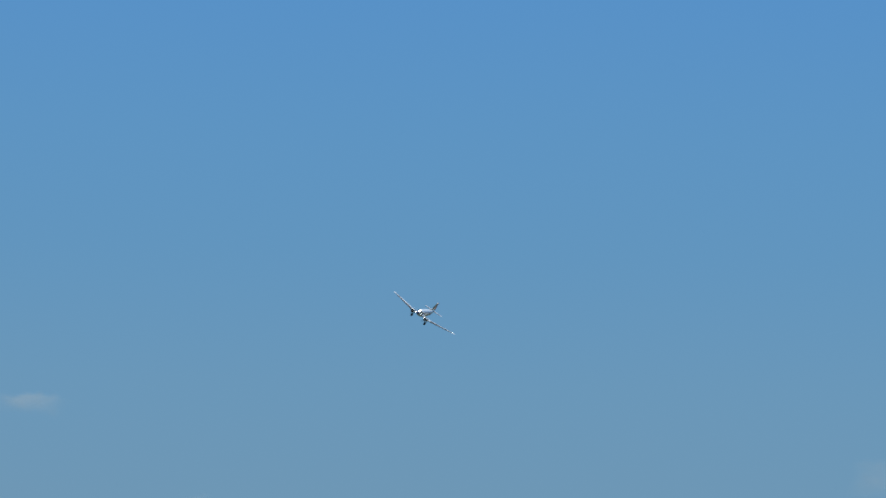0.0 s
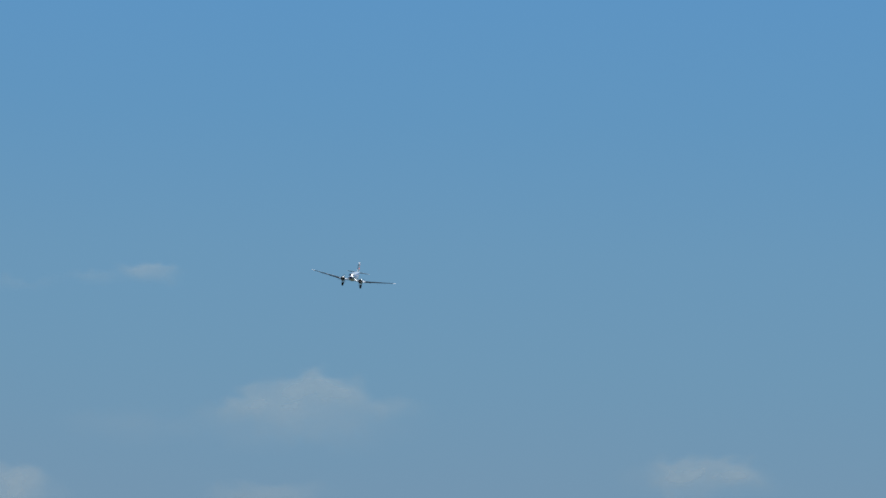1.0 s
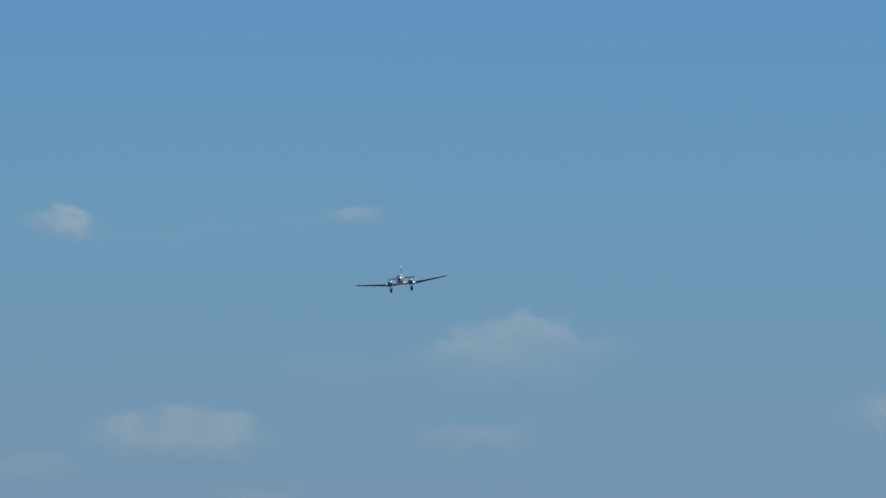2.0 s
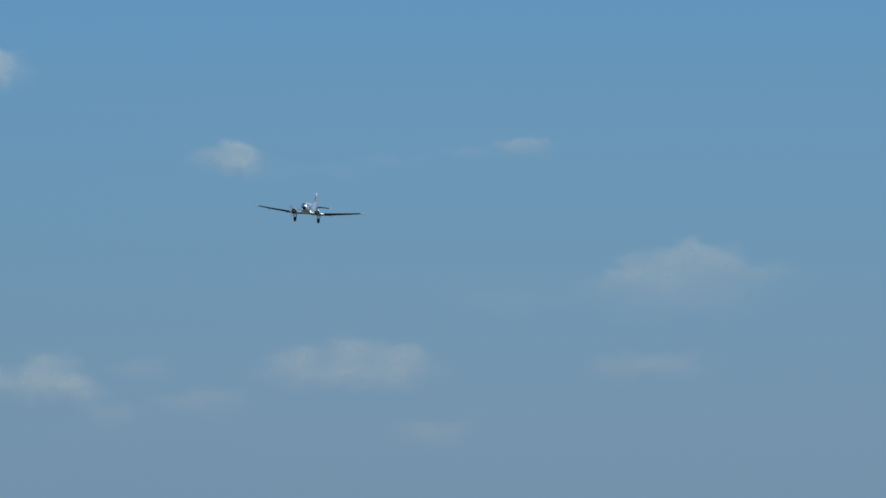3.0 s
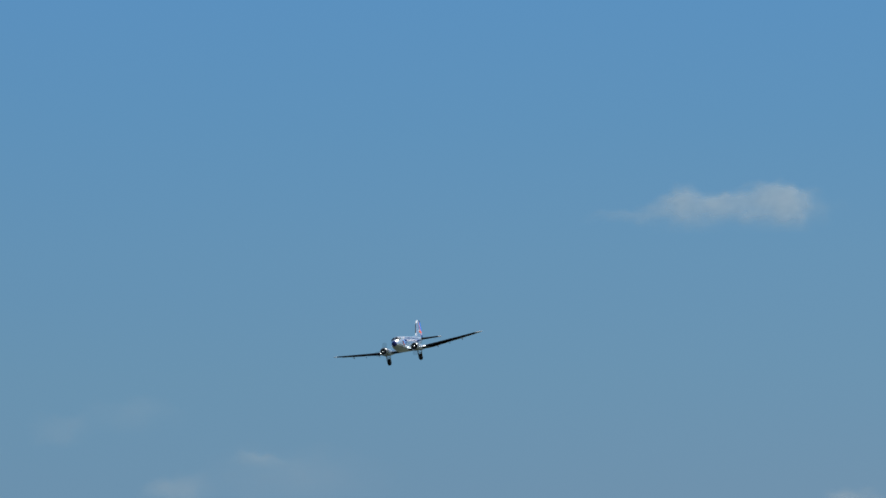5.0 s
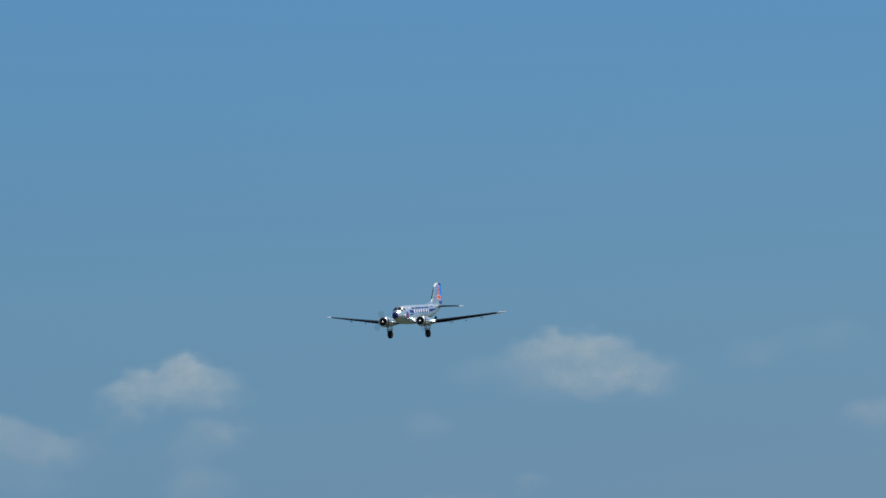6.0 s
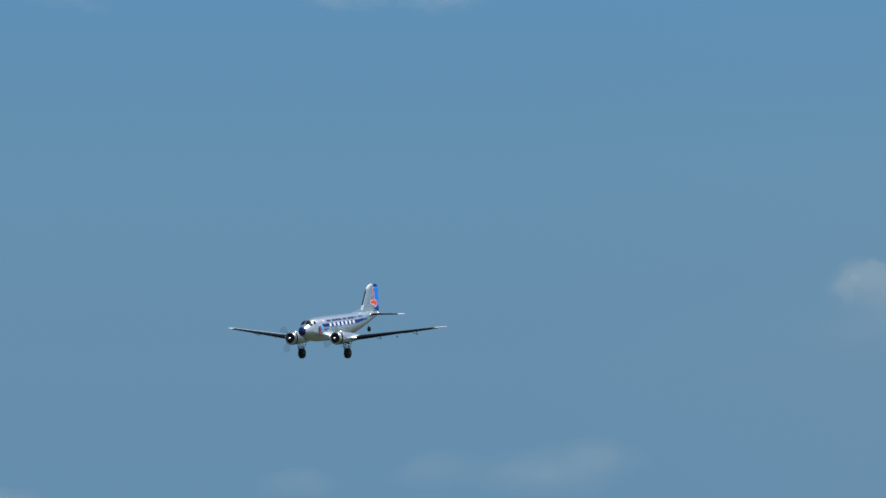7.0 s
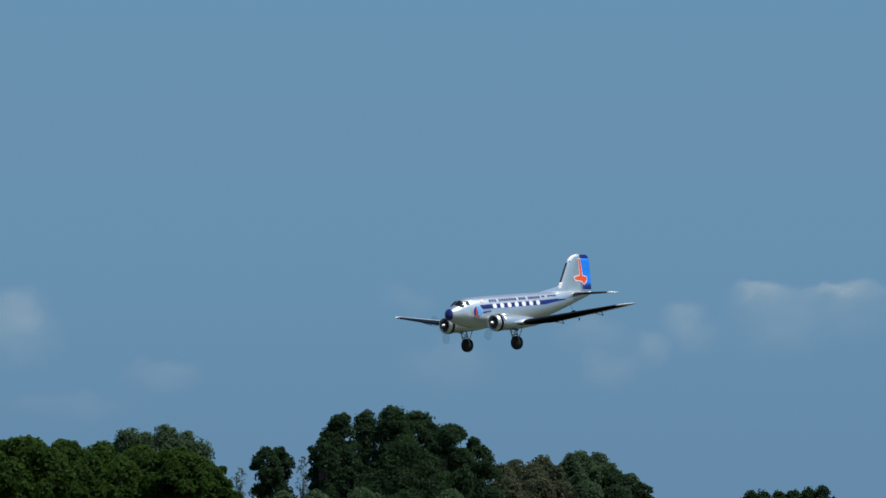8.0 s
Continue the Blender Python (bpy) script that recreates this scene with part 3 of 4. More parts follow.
# azimuth, distance, height, half width, leaves, label, sprays, openness
TREES = [
    (-4.86, 240, 6.40, 2.51, LEAF_OLIVE, OLIVE, 16800, 0.00),
    (-4.43, 232, 6.18, 2.29, LEAF_OLIVE, OLIVE, 16800, 0.00),
    (-4.02, 228, 6.06, 2.25, LEAF_OLIVE, OLIVE, 16800, 0.00),
    (-3.64, 232, 6.02, 2.16, LEAF_OLIVE, OLIVE, 15399, 0.00),
    (-3.29, 236, 6.02, 2.19, LEAF_OLIVE, OLIVE, 15399, 0.00),
    (-2.94, 240, 5.95, 2.23, LEAF_OLIVE, OLIVE, 15399, 0.00),
    (-2.58, 238, 5.80, 2.07, LEAF_OLIVE, OLIVE, 15399, 0.00),
    (-2.30, 240, 5.30, 1.35, LEAF_OLIVE, OLIVE, 11200, 0.00),
    (-2.15, 241, 4.75, 0.95, LEAF_OLIVE, OLIVE, 7000, 0.00),
    (-2.03, 240, 4.05, 0.65, LEAF_OLIVE, OLIVE, 4200, 0.00),
    (-3.03, 330, 8.48, 2.38, LEAF_GREY, PALE_T, 15399, 0.05),
    (-2.69, 325, 8.62, 2.42, LEAF_GREY, PALE_T, 15399, 0.05),
    (-2.47, 328, 8.31, 2.50, LEAF_GREY, PALE_T, 14000, 0.05),
    (-2.33, 330, 7.20, 1.90, LEAF_GREY, PALE_T, 9800, 0.05),
    (-2.87, 332, 8.30, 2.40, LEAF_GREY, PALE_T, 15399, 0.05),
    (-3.21, 335, 7.72, 2.00, LEAF_GREY, PALE_T, 9800, 0.05),
    (-1.71, 340, 7.66, 1.42, LEAF_DARK, BROAD, 9800, 0.00),
    (-1.59, 343, 7.78, 1.36, LEAF_DARK, BROAD, 9800, 0.00),
    (-1.96, 420, 7.64, 0.63, LEAF_FAR, THIN, 1260, 0.40),
    (-1.35, 420, 8.44, 0.63, LEAF_FAR, THIN, 1400, 0.40),
    (-0.99, 345, 9.75, 1.92, LEAF_DARK, BROAD, 14000, 0.00),
    (-0.73, 352, 10.08, 2.04, LEAF_DARK, BROAD, 14000, 0.00),
    (-0.49, 345, 10.15, 2.32, LEAF_DARK, BROAD, 15399, 0.00),
    (-0.25, 350, 10.10, 2.11, LEAF_DARK, BROAD, 14000, 0.00),
    (0.09, 350, 9.34, 2.36, LEAF_DARK, BROAD, 15399, 0.00),
    (0.29, 347, 8.45, 1.69, LEAF_DARK, BROAD, 11200, 0.00),
    (0.03, 344, 8.85, 2.20, LEAF_DARK, BROAD, 12600, 0.00),
    (-1.08, 346, 8.90, 1.70, LEAF_DARK, BROAD, 9800, 0.00),
    (-1.16, 340, 8.14, 1.34, LEAF_DARK, BROAD, 8400, 0.00),
    (-0.35, 342, 8.35, 3.58, LEAF_DARK, BROAD, 16800, 0.00),
    (0.55, 368, 7.18, 1.80, LEAF_BROWN, BRUSH, 11200, 0.15),
    (0.71, 370, 7.45, 1.98, LEAF_BROWN, BRUSH, 12600, 0.15),
    (0.96, 375, 7.71, 1.83, LEAF_BROWN, BRUSH, 11200, 0.15),
    (0.85, 372, 7.24, 2.25, LEAF_BROWN, BRUSH, 12600, 0.15),
    (1.10, 372, 7.10, 1.73, LEAF_BROWN, BRUSH, 9800, 0.15),
    (0.63, 362, 6.16, 2.10, LEAF_BROWN, BRUSH, 9800, 0.15),
    (0.96, 362, 6.16, 2.10, LEAF_BROWN, BRUSH, 9800, 0.15),
    (1.31, 380, 8.12, 2.03, LEAF_GREY, PALE_T, 15399, 0.00),
    (1.49, 382, 8.04, 2.04, LEAF_GREY, PALE_T, 14000, 0.00),
    (1.67, 380, 6.92, 1.85, LEAF_DARK, BROAD, 11200, 0.00),
    (1.80, 380, 6.78, 1.50, LEAF_GREY, PALE_T, 9800, 0.00),
    (1.91, 380, 6.13, 1.15, LEAF_DARK, BROAD, 7000, 0.00),
    (1.40, 372, 6.11, 2.59, LEAF_GREY, PALE_T, 11200, 0.00),
    (1.67, 372, 5.82, 2.16, LEAF_DARK, BROAD, 9800, 0.00),
    (-1.55, 330, 5.03, 1.92, LEAF_GREY, PALE_T, 8400, 0.05),
    (-1.22, 330, 5.10, 1.92, LEAF_GREY, PALE_T, 8400, 0.05),
    (-0.79, 320, 5.11, 2.60, LEAF_GREY, PALE_T, 11200, 0.05),
    (-0.35, 320, 4.99, 2.60, LEAF_DARK, BROAD, 11200, 0.05),
    (0.09, 320, 4.99, 2.60, LEAF_GREY, PALE_T, 11200, 0.05),
    (0.47, 330, 5.22, 1.92, LEAF_DARK, BROAD, 9800, 0.05),
    (2.97, 520, 7.00, 1.81, LEAF_DARK, BROAD, 8400, 0.00),
    (3.08, 520, 7.10, 1.93, LEAF_DARK, BROAD, 8400, 0.00),
    (3.24, 520, 7.05, 1.93, LEAF_DARK, BROAD, 8400, 0.00),
    (3.38, 520, 7.15, 2.05, LEAF_DARK, BROAD, 8400, 0.00),
    (3.52, 520, 7.30, 2.05, LEAF_DARK, BROAD, 8400, 0.00),
    (3.65, 520, 7.54, 1.69, LEAF_DARK, BROAD, 8400, 0.00),
    (3.31, 520, 6.80, 2.42, LEAF_DARK, BROAD, 8400, 0.00),
    (8.01, 350, 8.75, 2.60, LEAF_DARK, BROAD, 9800, 0.00),
    (8.37, 352, 9.20, 2.40, LEAF_DARK, BROAD, 9800, 0.00),
    (8.62, 350, 8.75, 2.60, LEAF_GREEN, MID, 9800, 0.00),
    (9.08, 350, 9.58, 2.90, LEAF_GREEN, MID, 11200, 0.00),
    (9.54, 352, 9.96, 3.20, LEAF_DARK, BROAD, 12600, 0.00),
    (9.93, 356, 9.25, 3.20, LEAF_DARK, BROAD, 12600, 0.00),
    (8.20, 356, 8.50, 2.50, LEAF_DARK, BROAD, 11200, 0.00),
    (8.48, 358, 8.70, 2.30, LEAF_GREEN, MID, 9800, 0.00),
    (9.28, 356, 9.40, 2.70, LEAF_GREEN, MID, 12600, 0.00),
    (9.42, 350, 9.70, 2.60, LEAF_DARK, BROAD, 12600, 0.00),
    (9.72, 358, 9.50, 2.60, LEAF_DARK, BROAD, 11200, 0.00),
    (10.12, 360, 9.20, 2.50, LEAF_DARK, BROAD, 11200, 0.00),
    (10.41, 420, 12.04, 1.66, LEAF_DARK, BROAD, 7000, 0.00),
    (10.65, 420, 11.48, 1.66, LEAF_DARK, BROAD, 7000, 0.00),
    (11.17, 400, 12.07, 2.32, LEAF_DARK, BROAD, 9800, 0.00),
    (11.47, 400, 12.29, 2.32, LEAF_DARK, BROAD, 9800, 0.00),
    (11.74, 400, 12.52, 2.32, LEAF_DARK, BROAD, 9800, 0.00),
    (12.01, 400, 12.74, 2.56, LEAF_DARK, BROAD, 11200, 0.00),
    (12.37, 400, 12.51, 2.79, LEAF_DARK, BROAD, 11200, 0.00),
    (12.48, 400, 14.25, 1.58, LEAF_DARK, BROAD, 7000, 0.00),
    (12.65, 400, 14.44, 1.67, LEAF_DARK, BROAD, 8400, 0.00),
    (12.83, 400, 14.17, 1.67, LEAF_DARK, BROAD, 7000, 0.00),
    (13.07, 400, 13.94, 1.86, LEAF_DARK, BROAD, 7000, 0.00),
    (13.32, 400, 14.16, 1.95, LEAF_OLIVE, OLIVE, 8400, 0.00),
    (13.56, 400, 14.35, 2.04, LEAF_OLIVE, OLIVE, 9800, 0.00),
    (13.75, 400, 14.19, 1.67, LEAF_OLIVE, OLIVE, 7000, 0.00),
]
for n_tree, (t_az, t_d, t_h, t_w, t_mat, t_label, t_n, t_open) in enumerate(TREES):
    hedge = t_mat is LEAF_OLIVE and t_d < 260
    build_tree(t_az, t_d, t_h, t_w, t_mat, t_label, 40 + n_tree, sprays=int(t_n * (2.3 if hedge else 1.15)), size=0.085 if hedge else 0.1, lobes=50 if hedge else 34, open_crown=t_open, grain=0.6 if hedge else 0.9, flat=0.5 if hedge else 0.75 if t_az > 7 else 1.0)


# ---- the model airplane: x forward from the nose, y to its left wing, z up, in metres of the full-size type ----
SECTIONS = [(-0.04, 0.16, -0.66, -0.34), (-0.15, 0.35, -0.88, -0.14), (-0.5, 0.55, -1.06, 0.08), (-1.0, 0.76, -1.27, 0.34), (-1.5, 0.92, -1.43, 0.76), (-2.2, 1.07, -1.58, 0.93),
            (-3.5, 1.2, -1.74, 1.02), (-5.0, 1.25, -1.72, 1.09), (-7.5, 1.25, -1.62, 1.19), (-10.0, 1.22, -1.4, 1.29), (-12.0, 1.1, -0.98, 1.35), (-14.0, 0.9, -0.38, 1.41),
            (-16.0, 0.6, 0.27, 1.43), (-17.5, 0.33, 0.74, 1.41), (-18.5, 0.1, 1.08, 1.36)]
ROUND = 2.25


def section(x):
    """Half width, bottom and top of the fuselage at x."""
    xs = [-s[0] for s in SECTIONS]
    return [float(np.interp(-x, xs, [s[k] for s in SECTIONS])) for k in (1, 2, 3)]


def smooth_section(x):
    return [sum(section(x + o)[k] * f for o, f in ((-0.35, 0.2), (-0.15, 0.2), (0, 0.2), (0.15, 0.2), (0.35, 0.2))) for k in range(3)] if -17.8 < x < -0.9 else section(x)


def skin(x, z, side, out=0.03):
    """The point of the fuselage's side at x and z, lifted off its skin."""
    w, b, t = smooth_section(x)
    c, h = (b + t) / 2, (t - b) / 2
    q = min(0.985, abs(z - c) / h)
    y = w * (1 - q ** ROUND) ** (1 / ROUND)
    n = Vector((0, (y / w) ** (ROUND - 1) / w, math.copysign(q ** (ROUND - 1), z - c) / h)).normalized()
    return Vector((x, side * (y + n.y * out), z + n.z * out))


def patch(outline, side, out=0.03, nx=8, nz=4):
    """A film on the fuselage: outline gives x, low z and high z along it."""
    bm = bmesh.new()
    xs = [o[0] for o in outline]
    xx = np.linspace(xs[0], xs[-1], nx + 1)
    grid = []
    for x in xx:
        lo = float(np.interp(-x, [-a for a in xs], [o[1] for o in outline]))
        hi = float(np.interp(-x, [-a for a in xs], [o[2] for o in outline]))
        grid.append([bm.verts.new(skin(float(x), lo + (hi - lo) * k / nz, side, out)) for k in range(nz + 1)])
    for a, b in zip(grid, grid[1:]):
        for k in range(nz):
            bm.faces.new((a[k], a[k + 1], b[k + 1], b[k]))
    return bm


def disc_patch(cx, cz, r, side, out, keep=lambda u, v: True):
    bm = bmesh.new()
    rings = [[bm.verts.new(skin(cx, cz, side, out))]]
    for i in range(1, 5):
        rings.append([bm.verts.new(skin(cx + r * i / 4 * math.cos(a), cz + r * i / 4 * math.sin(a), side, out)) for a in (2 * math.pi * k / 20 for k in range(20))])
    for k in range(20):
        a = 2 * math.pi * (k + 0.5) / 20
        if keep(math.cos(a), math.sin(a)):
            j = (k + 1) % 20
            bm.faces.new((rings[0][0], rings[1][k], rings[1][j]))
            for p, q in zip(rings[1:], rings[2:]):
                bm.faces.new((p[k], q[k], q[j], p[j]))
    return bm


def ring_at(x, n=32):
    w, b, t = smooth_section(x)
    c, h = (b + t) / 2, (t - b) / 2
    out = []
    for k in range(n):
        a = 2 * math.pi * k / n
        ca, sa = math.cos(a), math.sin(a)
        out.append((x, w * math.copysign(abs(ca) ** (2 / ROUND), ca), c + h * math.copysign(abs(sa) ** (2 / ROUND), sa)))
    return out


def foil(chord, thick, n=11):
    """Points round an aerofoil from the trailing edge over the top to the nose and back below: aft distance, height."""
    t = [(1 - math.cos(math.pi * k / n)) / 2 for k in range(n + 1)]
    yt = [5 * thick * (0.2969 * math.sqrt(x) - 0.126 * x - 0.3516 * x * x + 0.2843 * x ** 3 - 0.1036 * x ** 4) for x in t]
    top = [(x * chord, (y + 0.06 * x * (1 - x)) * chord) for x, y in zip(t, yt)]
    bot = [(x * chord, (-0.75 * y + 0.06 * x * (1 - x)) * chord) for x, y in zip(t, yt)]
    return top[::-1] + bot[1:-1]


def wing_station(y):
    """Leading edge, trailing edge and height of the wing at a distance from the middle."""
    a = abs(y)
    if a <= 4.3:
        return -5.0, -9.5, -1.42
    t = (a - 4.3) / 10.07
    lead, trail = -5.0 - 2.55 * t, -9.5 + 0.3 * t
    if a > 12.9:
        r = math.sqrt(max(0.0, 1 - ((a - 12.9) / 1.48) ** 2))
        mid = lead * 0.35 + trail * 0.65
        lead, trail = mid + (lead - mid) * (0.08 + 0.92 * r), mid + (trail - mid) * (0.08 + 0.92 * r)
    return lead, trail, -1.42 + 1.22 * t


def wing_ring(y):
    lead, trail, z = wing_station(y)
    c = lead - trail
    return [(lead - a, y, z + h) for a, h in foil(c, 0.145 - 0.0045 * abs(y))]


def wing_strip(station, y0, y1, thick_of, first, last, ny=10):
    """A film over part of a wing's skin, from one point round the leading edge to another, a little proud."""
    bm = bmesh.new()
    rows = []
    for k in range(ny + 1):
        y = y0 + (y1 - y0) * k / ny
        lead, trail, z = station(y)
        c = (lead - trail)
        pts = foil(c, thick_of(y) * 1.04 + 0.006, 16)
        n = len(pts)
        mid = 16
        sel = [pts[j % n] for j in range(mid + first, mid + last)]
        row = []
        for a, h in sel:
            a -= 0.006 * c
            row.append(bm.verts.new((lead - a, y, z + h)))
        rows.append(row)
    for a, b in zip(rows, rows[1:]):
        for k in range(len(a) - 1):
            bm.faces.new((a[k], a[k + 1], b[k + 1], b[k]))
    return bm


def tail_station(y):
    a = abs(y)
    t = a / 3.95
    lead, trail = -15.2 - 1.75 * t, -18.35 - 0.1 * t
    if a > 3.2:
        r = math.sqrt(max(0.0, 1 - ((a - 3.2) / 0.76) ** 2))
        mid = lead * 0.35 + trail * 0.65
        lead, trail = mid + (lead - mid) * (0.1 + 0.9 * r), mid + (trail - mid) * (0.1 + 0.9 * r)
    return lead, trail, 1.12


def tail_ring(y):
    lead, trail, z = tail_station(y)
    return [(lead - a, y, z + h * 0.9) for a, h in foil(lead - trail, 0.1)]


def fin_edges(z):
    """Leading and trailing edge of fin and rudder at a height."""
    t = (z - 1.3) / 3.35
    lead = -14.15 - 1.75 * t
    trail = -18.65 + 0.15 * t
    if z > 3.9:
        r = math.sqrt(max(0.0, 1 - ((z - 3.9) / 0.78) ** 2))
        mid = -17.15
        lead, trail = mid + (lead - mid) * (0.25 + 0.75 * r), mid + (trail - mid) * (0.45 + 0.55 * r)
    return lead, trail


def hinge(z):
    return -17.52 + 0.1 * (z - 1.3)


def fin_slab(z0, z1, lead_of, trail_of, thick, nz=8, grow=0.0):
    """A slab of the fin between two heights and two edges, rounded in front."""
    rings = []
    for k in range(nz + 1):
        z = z0 + (z1 - z0) * k / nz
        a, b = lead_of(z), trail_of(z)
        lead, trail = fin_edges(z)
        ring = []
        xs = [b + (a - b) * j / 8 for j in range(9)]
        half = [max(0.012, thick * math.sqrt(max(0.0, min(1.0, (lead - x) / 0.9))) * min(1.0, 0.25 + (x - trail) / 2.2)) + grow for x in xs]
        ring += [(x, h, z) for x, h in zip(xs, half)]
        ring += [(x, -h, z) for x, h in zip(xs[::-1], half[::-1])]
        rings.append(ring)
    return loft(rings)


def side_film(points, y, out=0.004):
    """A flat film cut to an outline, on one side of the fin."""
    bm = bmesh.new()
    vs = [bm.verts.new((x, y, z)) for x, z in points]
    bm.faces.new(vs)
    r = bmesh.ops.extrude_face_region(bm, geom=bm.faces[:])
    bmesh.ops.translate(bm, vec=(0, out * (1 if y > 0 else -1), 0), verts=[v for v in r["geom"] if isinstance(v, bmesh.types.BMVert)])
    return bm


def turned(profile, cx, cy, cz, n=24):
    """A body of revolution along x: profile of x and radius."""
    return loft([[(cx + x, cy + r * math.cos(a), cz + r * math.sin(a)) for a in (2 * math.pi * k / n for k in range(n))] for x, r in profile])


def build_wheel(plane, name, x, y, z, r, w):
    prof = [(-0.5, 0.45), (-0.5, 0.8), (-0.42, 0.93), (-0.22, 1.0), (0.22, 1.0), (0.42, 0.93), (0.5, 0.8), (0.5, 0.45)]
    rings = [[(x + r * q * math.cos(a), y + w * p, z + r * q * math.sin(a)) for a in (2 * math.pi * k / 28 for k in range(28))] for p, q in prof]
    tyre = part(name, loft(rings), TYRE, plane, "fat black rubber tyre")
    hub = [(-0.53, 0.1), (-0.5, 0.42), (0.5, 0.42), (0.53, 0.1)]
    part("hub", loft([[(x + r * q * math.cos(a), y + w * p, z + r * q * math.sin(a)) for a in (2 * math.pi * k / 16 for k in range(16))] for p, q in hub]), DARK, tyre)


def build_airplane():
    plane = new("model_airplane")
    tagged(plane, "silver twin-propeller model airliner with blue stripe, wheels down, landing", "model airplane")
    xs = [-0.04, -0.1, -0.2, -0.35, -0.5, -0.75] + list(np.linspace(-1.0, -18.5, 44))
    body = part("fuselage", loft([ring_at(float(x)) for x in xs]), SILVER, plane)
    # nose cap
    cap = loft([[(x, y * 1.05, -0.5 + (z + 0.5) * 1.05) for x, y, z in ring_at(x0)] for x0 in (-0.34, -0.27, -0.2, -0.1, -0.04)])
    bmesh.ops.translate(cap, vec=(0.03, 0, 0), verts=cap.verts)
    part("nose_cap", cap, NAVY, body, "navy blue nose cap")
    # cockpit panes
    for side in (1, -1):
        part("cockpit_window", patch([(-1.66, 0.3, 0.6), (-2.02, 0.32, 0.62)], side, 0.035, 4, 4), GLASS, body, "dark cockpit window")
        rows = []
        for x, low in ((-0.96, 62), (-1.08, 42), (-1.22, 30), (-1.38, 28), (-1.5, 30)):
            w, b, t = smooth_section(x)
            row = []
            for k in range(7):
                a = radians(low + (86 - low) * k / 6)
                row.append((x + 0.03, side * w * 1.02 * math.cos(a) ** (2 / ROUND), (b + t) / 2 + (t - b) / 2 * 1.03 * math.sin(a) ** (2 / ROUND)))
            rows.append(row)
        part("windshield", loft(rows, closed=False), GLASS, body, "dark split windshield")
    # cheat line, cabin windows, lettering bars and badge on both sides
    rise = lambda x: 0.15 + 0.042 * (-x - 4.84)
    for side in (1, -1):
        part("stripe", patch([(-3.1, rise(-3.1) - 0.18, rise(-3.1) + 0.19), (-11.4, rise(-11.4) - 0.18, rise(-11.4) + 0.19)], side, 0.025, 30, 5), NAVY, body, "navy blue stripe along the cabin")
        part("stripe_tail", patch([(-11.4, rise(-11.4) - 0.18, rise(-11.4) + 0.19), (-13.2, rise(-13.2) - 0.0, rise(-13.2) + 0.24)], side, 0.025, 8, 3), NAVY, body)
        part("stripe_tail", patch([(-13.2, rise(-13.2) + 0.0, rise(-13.2) + 0.2), (-14.4, rise(-14.4) + 0.08, rise(-14.4) + 0.14)], side, 0.025, 6, 2), NAVY, body)
        part("stripe_front", patch([(-3.1, rise(-3.1) - 0.62, rise(-3.1) - 0.42), (-4.4, rise(-4.4) - 0.42, rise(-4.4) - 0.36)], side, 0.025, 6, 2), NAVY, body)
        for k in range(7):
            x = -4.84 - 0.93 * k
            z = rise(x)
            part("cabin_window", patch([(x + 0.24, z - 0.1, z + 0.1), (x + 0.15, z - 0.2, z + 0.2), (x - 0.15, z - 0.2, z + 0.2), (x - 0.24, z - 0.1, z + 0.1)], side, 0.045, 6, 4), WHITE, body, "white cabin window")
        x = -4.4
        for word in (3, 7, 3, 5):
            for k in range(word):
                z = rise(x) + 0.48
                part("lettering_bar", patch([(x, z - 0.1, z + 0.11), (x - 0.2, z - 0.1, z + 0.11)], side, 0.03, 2, 2), NAVY, body)
                x -= 0.325
            x -= 0.25
        for x, w in ((-11.2, 0.35), (-12.0, 0.28), (-12.4, 0.28), (-12.8, 0.28)):
            z = rise(x) + 0.52
            part("lettering_bar", patch([(x, z - 0.06, z + 0.06), (x - w, z - 0.06, z + 0.06)], side, 0.03, 2, 1), NAVY, body)
        z = rise(-3.6) + 0.52
        part("red_mark", patch([(-3.35, z - 0.12, z + 0.12), (-3.75, z - 0.12, z + 0.12)], side, 0.03, 2, 2), PALE, body, "small pale red mark")
        badge = part("badge", disc_patch(-2.75, -0.3, 0.56, side, 0.03), PALE, body, "round badge in light blue, navy and red with a pale rim")
        part("badge_field", disc_patch(-2.75, -0.3, 0.5, side, 0.04), SKYBLUE, badge, "light blue badge field")
        part("badge_shape", disc_patch(-2.75, -0.3, 0.47, side, 0.05, lambda u, v: u > 0.25 or (u > -0.15 and v < -0.3)), NAVY, badge)
        part("badge_shape", patch([(-2.54, -0.7, 0.06), (-2.63, -0.72, 0.02)], side, 0.06, 2, 5), ORANGE, badge)
        part("badge_shape", patch([(-2.44, -0.72, -0.58), (-2.95, -0.7, -0.6)], side, 0.064, 5, 2), ORANGE, badge)
    # wing: middle and two outer panels
    mid = part("wing_center", loft([wing_ring(y) for y in (-4.3, -2.9, -1.3, 0, 1.3, 2.9, 4.3)]), WING, plane, "silver low wing centre section")
    for side in (1, -1):
        ys = [4.3, 5.5, 7, 8.5, 10, 11.5, 12.6, 13.1, 13.5, 13.8, 14.05, 14.22, 14.33, 14.37]
        outer = part("wing_outer", loft([wing_ring(side * y) for y in ys]), WING, plane, "silver tapered outer wing")
        thick = lambda y: 0.145 - 0.0045 * abs(y)
        part("de_icer_boot", wing_strip(wing_station, side * 4.4, side * 13.22, thick, -5, 2, 16), BOOT, outer, "black strip on the leading edge")
        # shade below the silver wing, put on as black layers
        part("underside_shade", wing_strip(wing_station, side * 4.4, side * 13.22, thick, 1, 14, 16), SHADE_AND_BAND, outer, "black layer painted as shade under the silver wing")
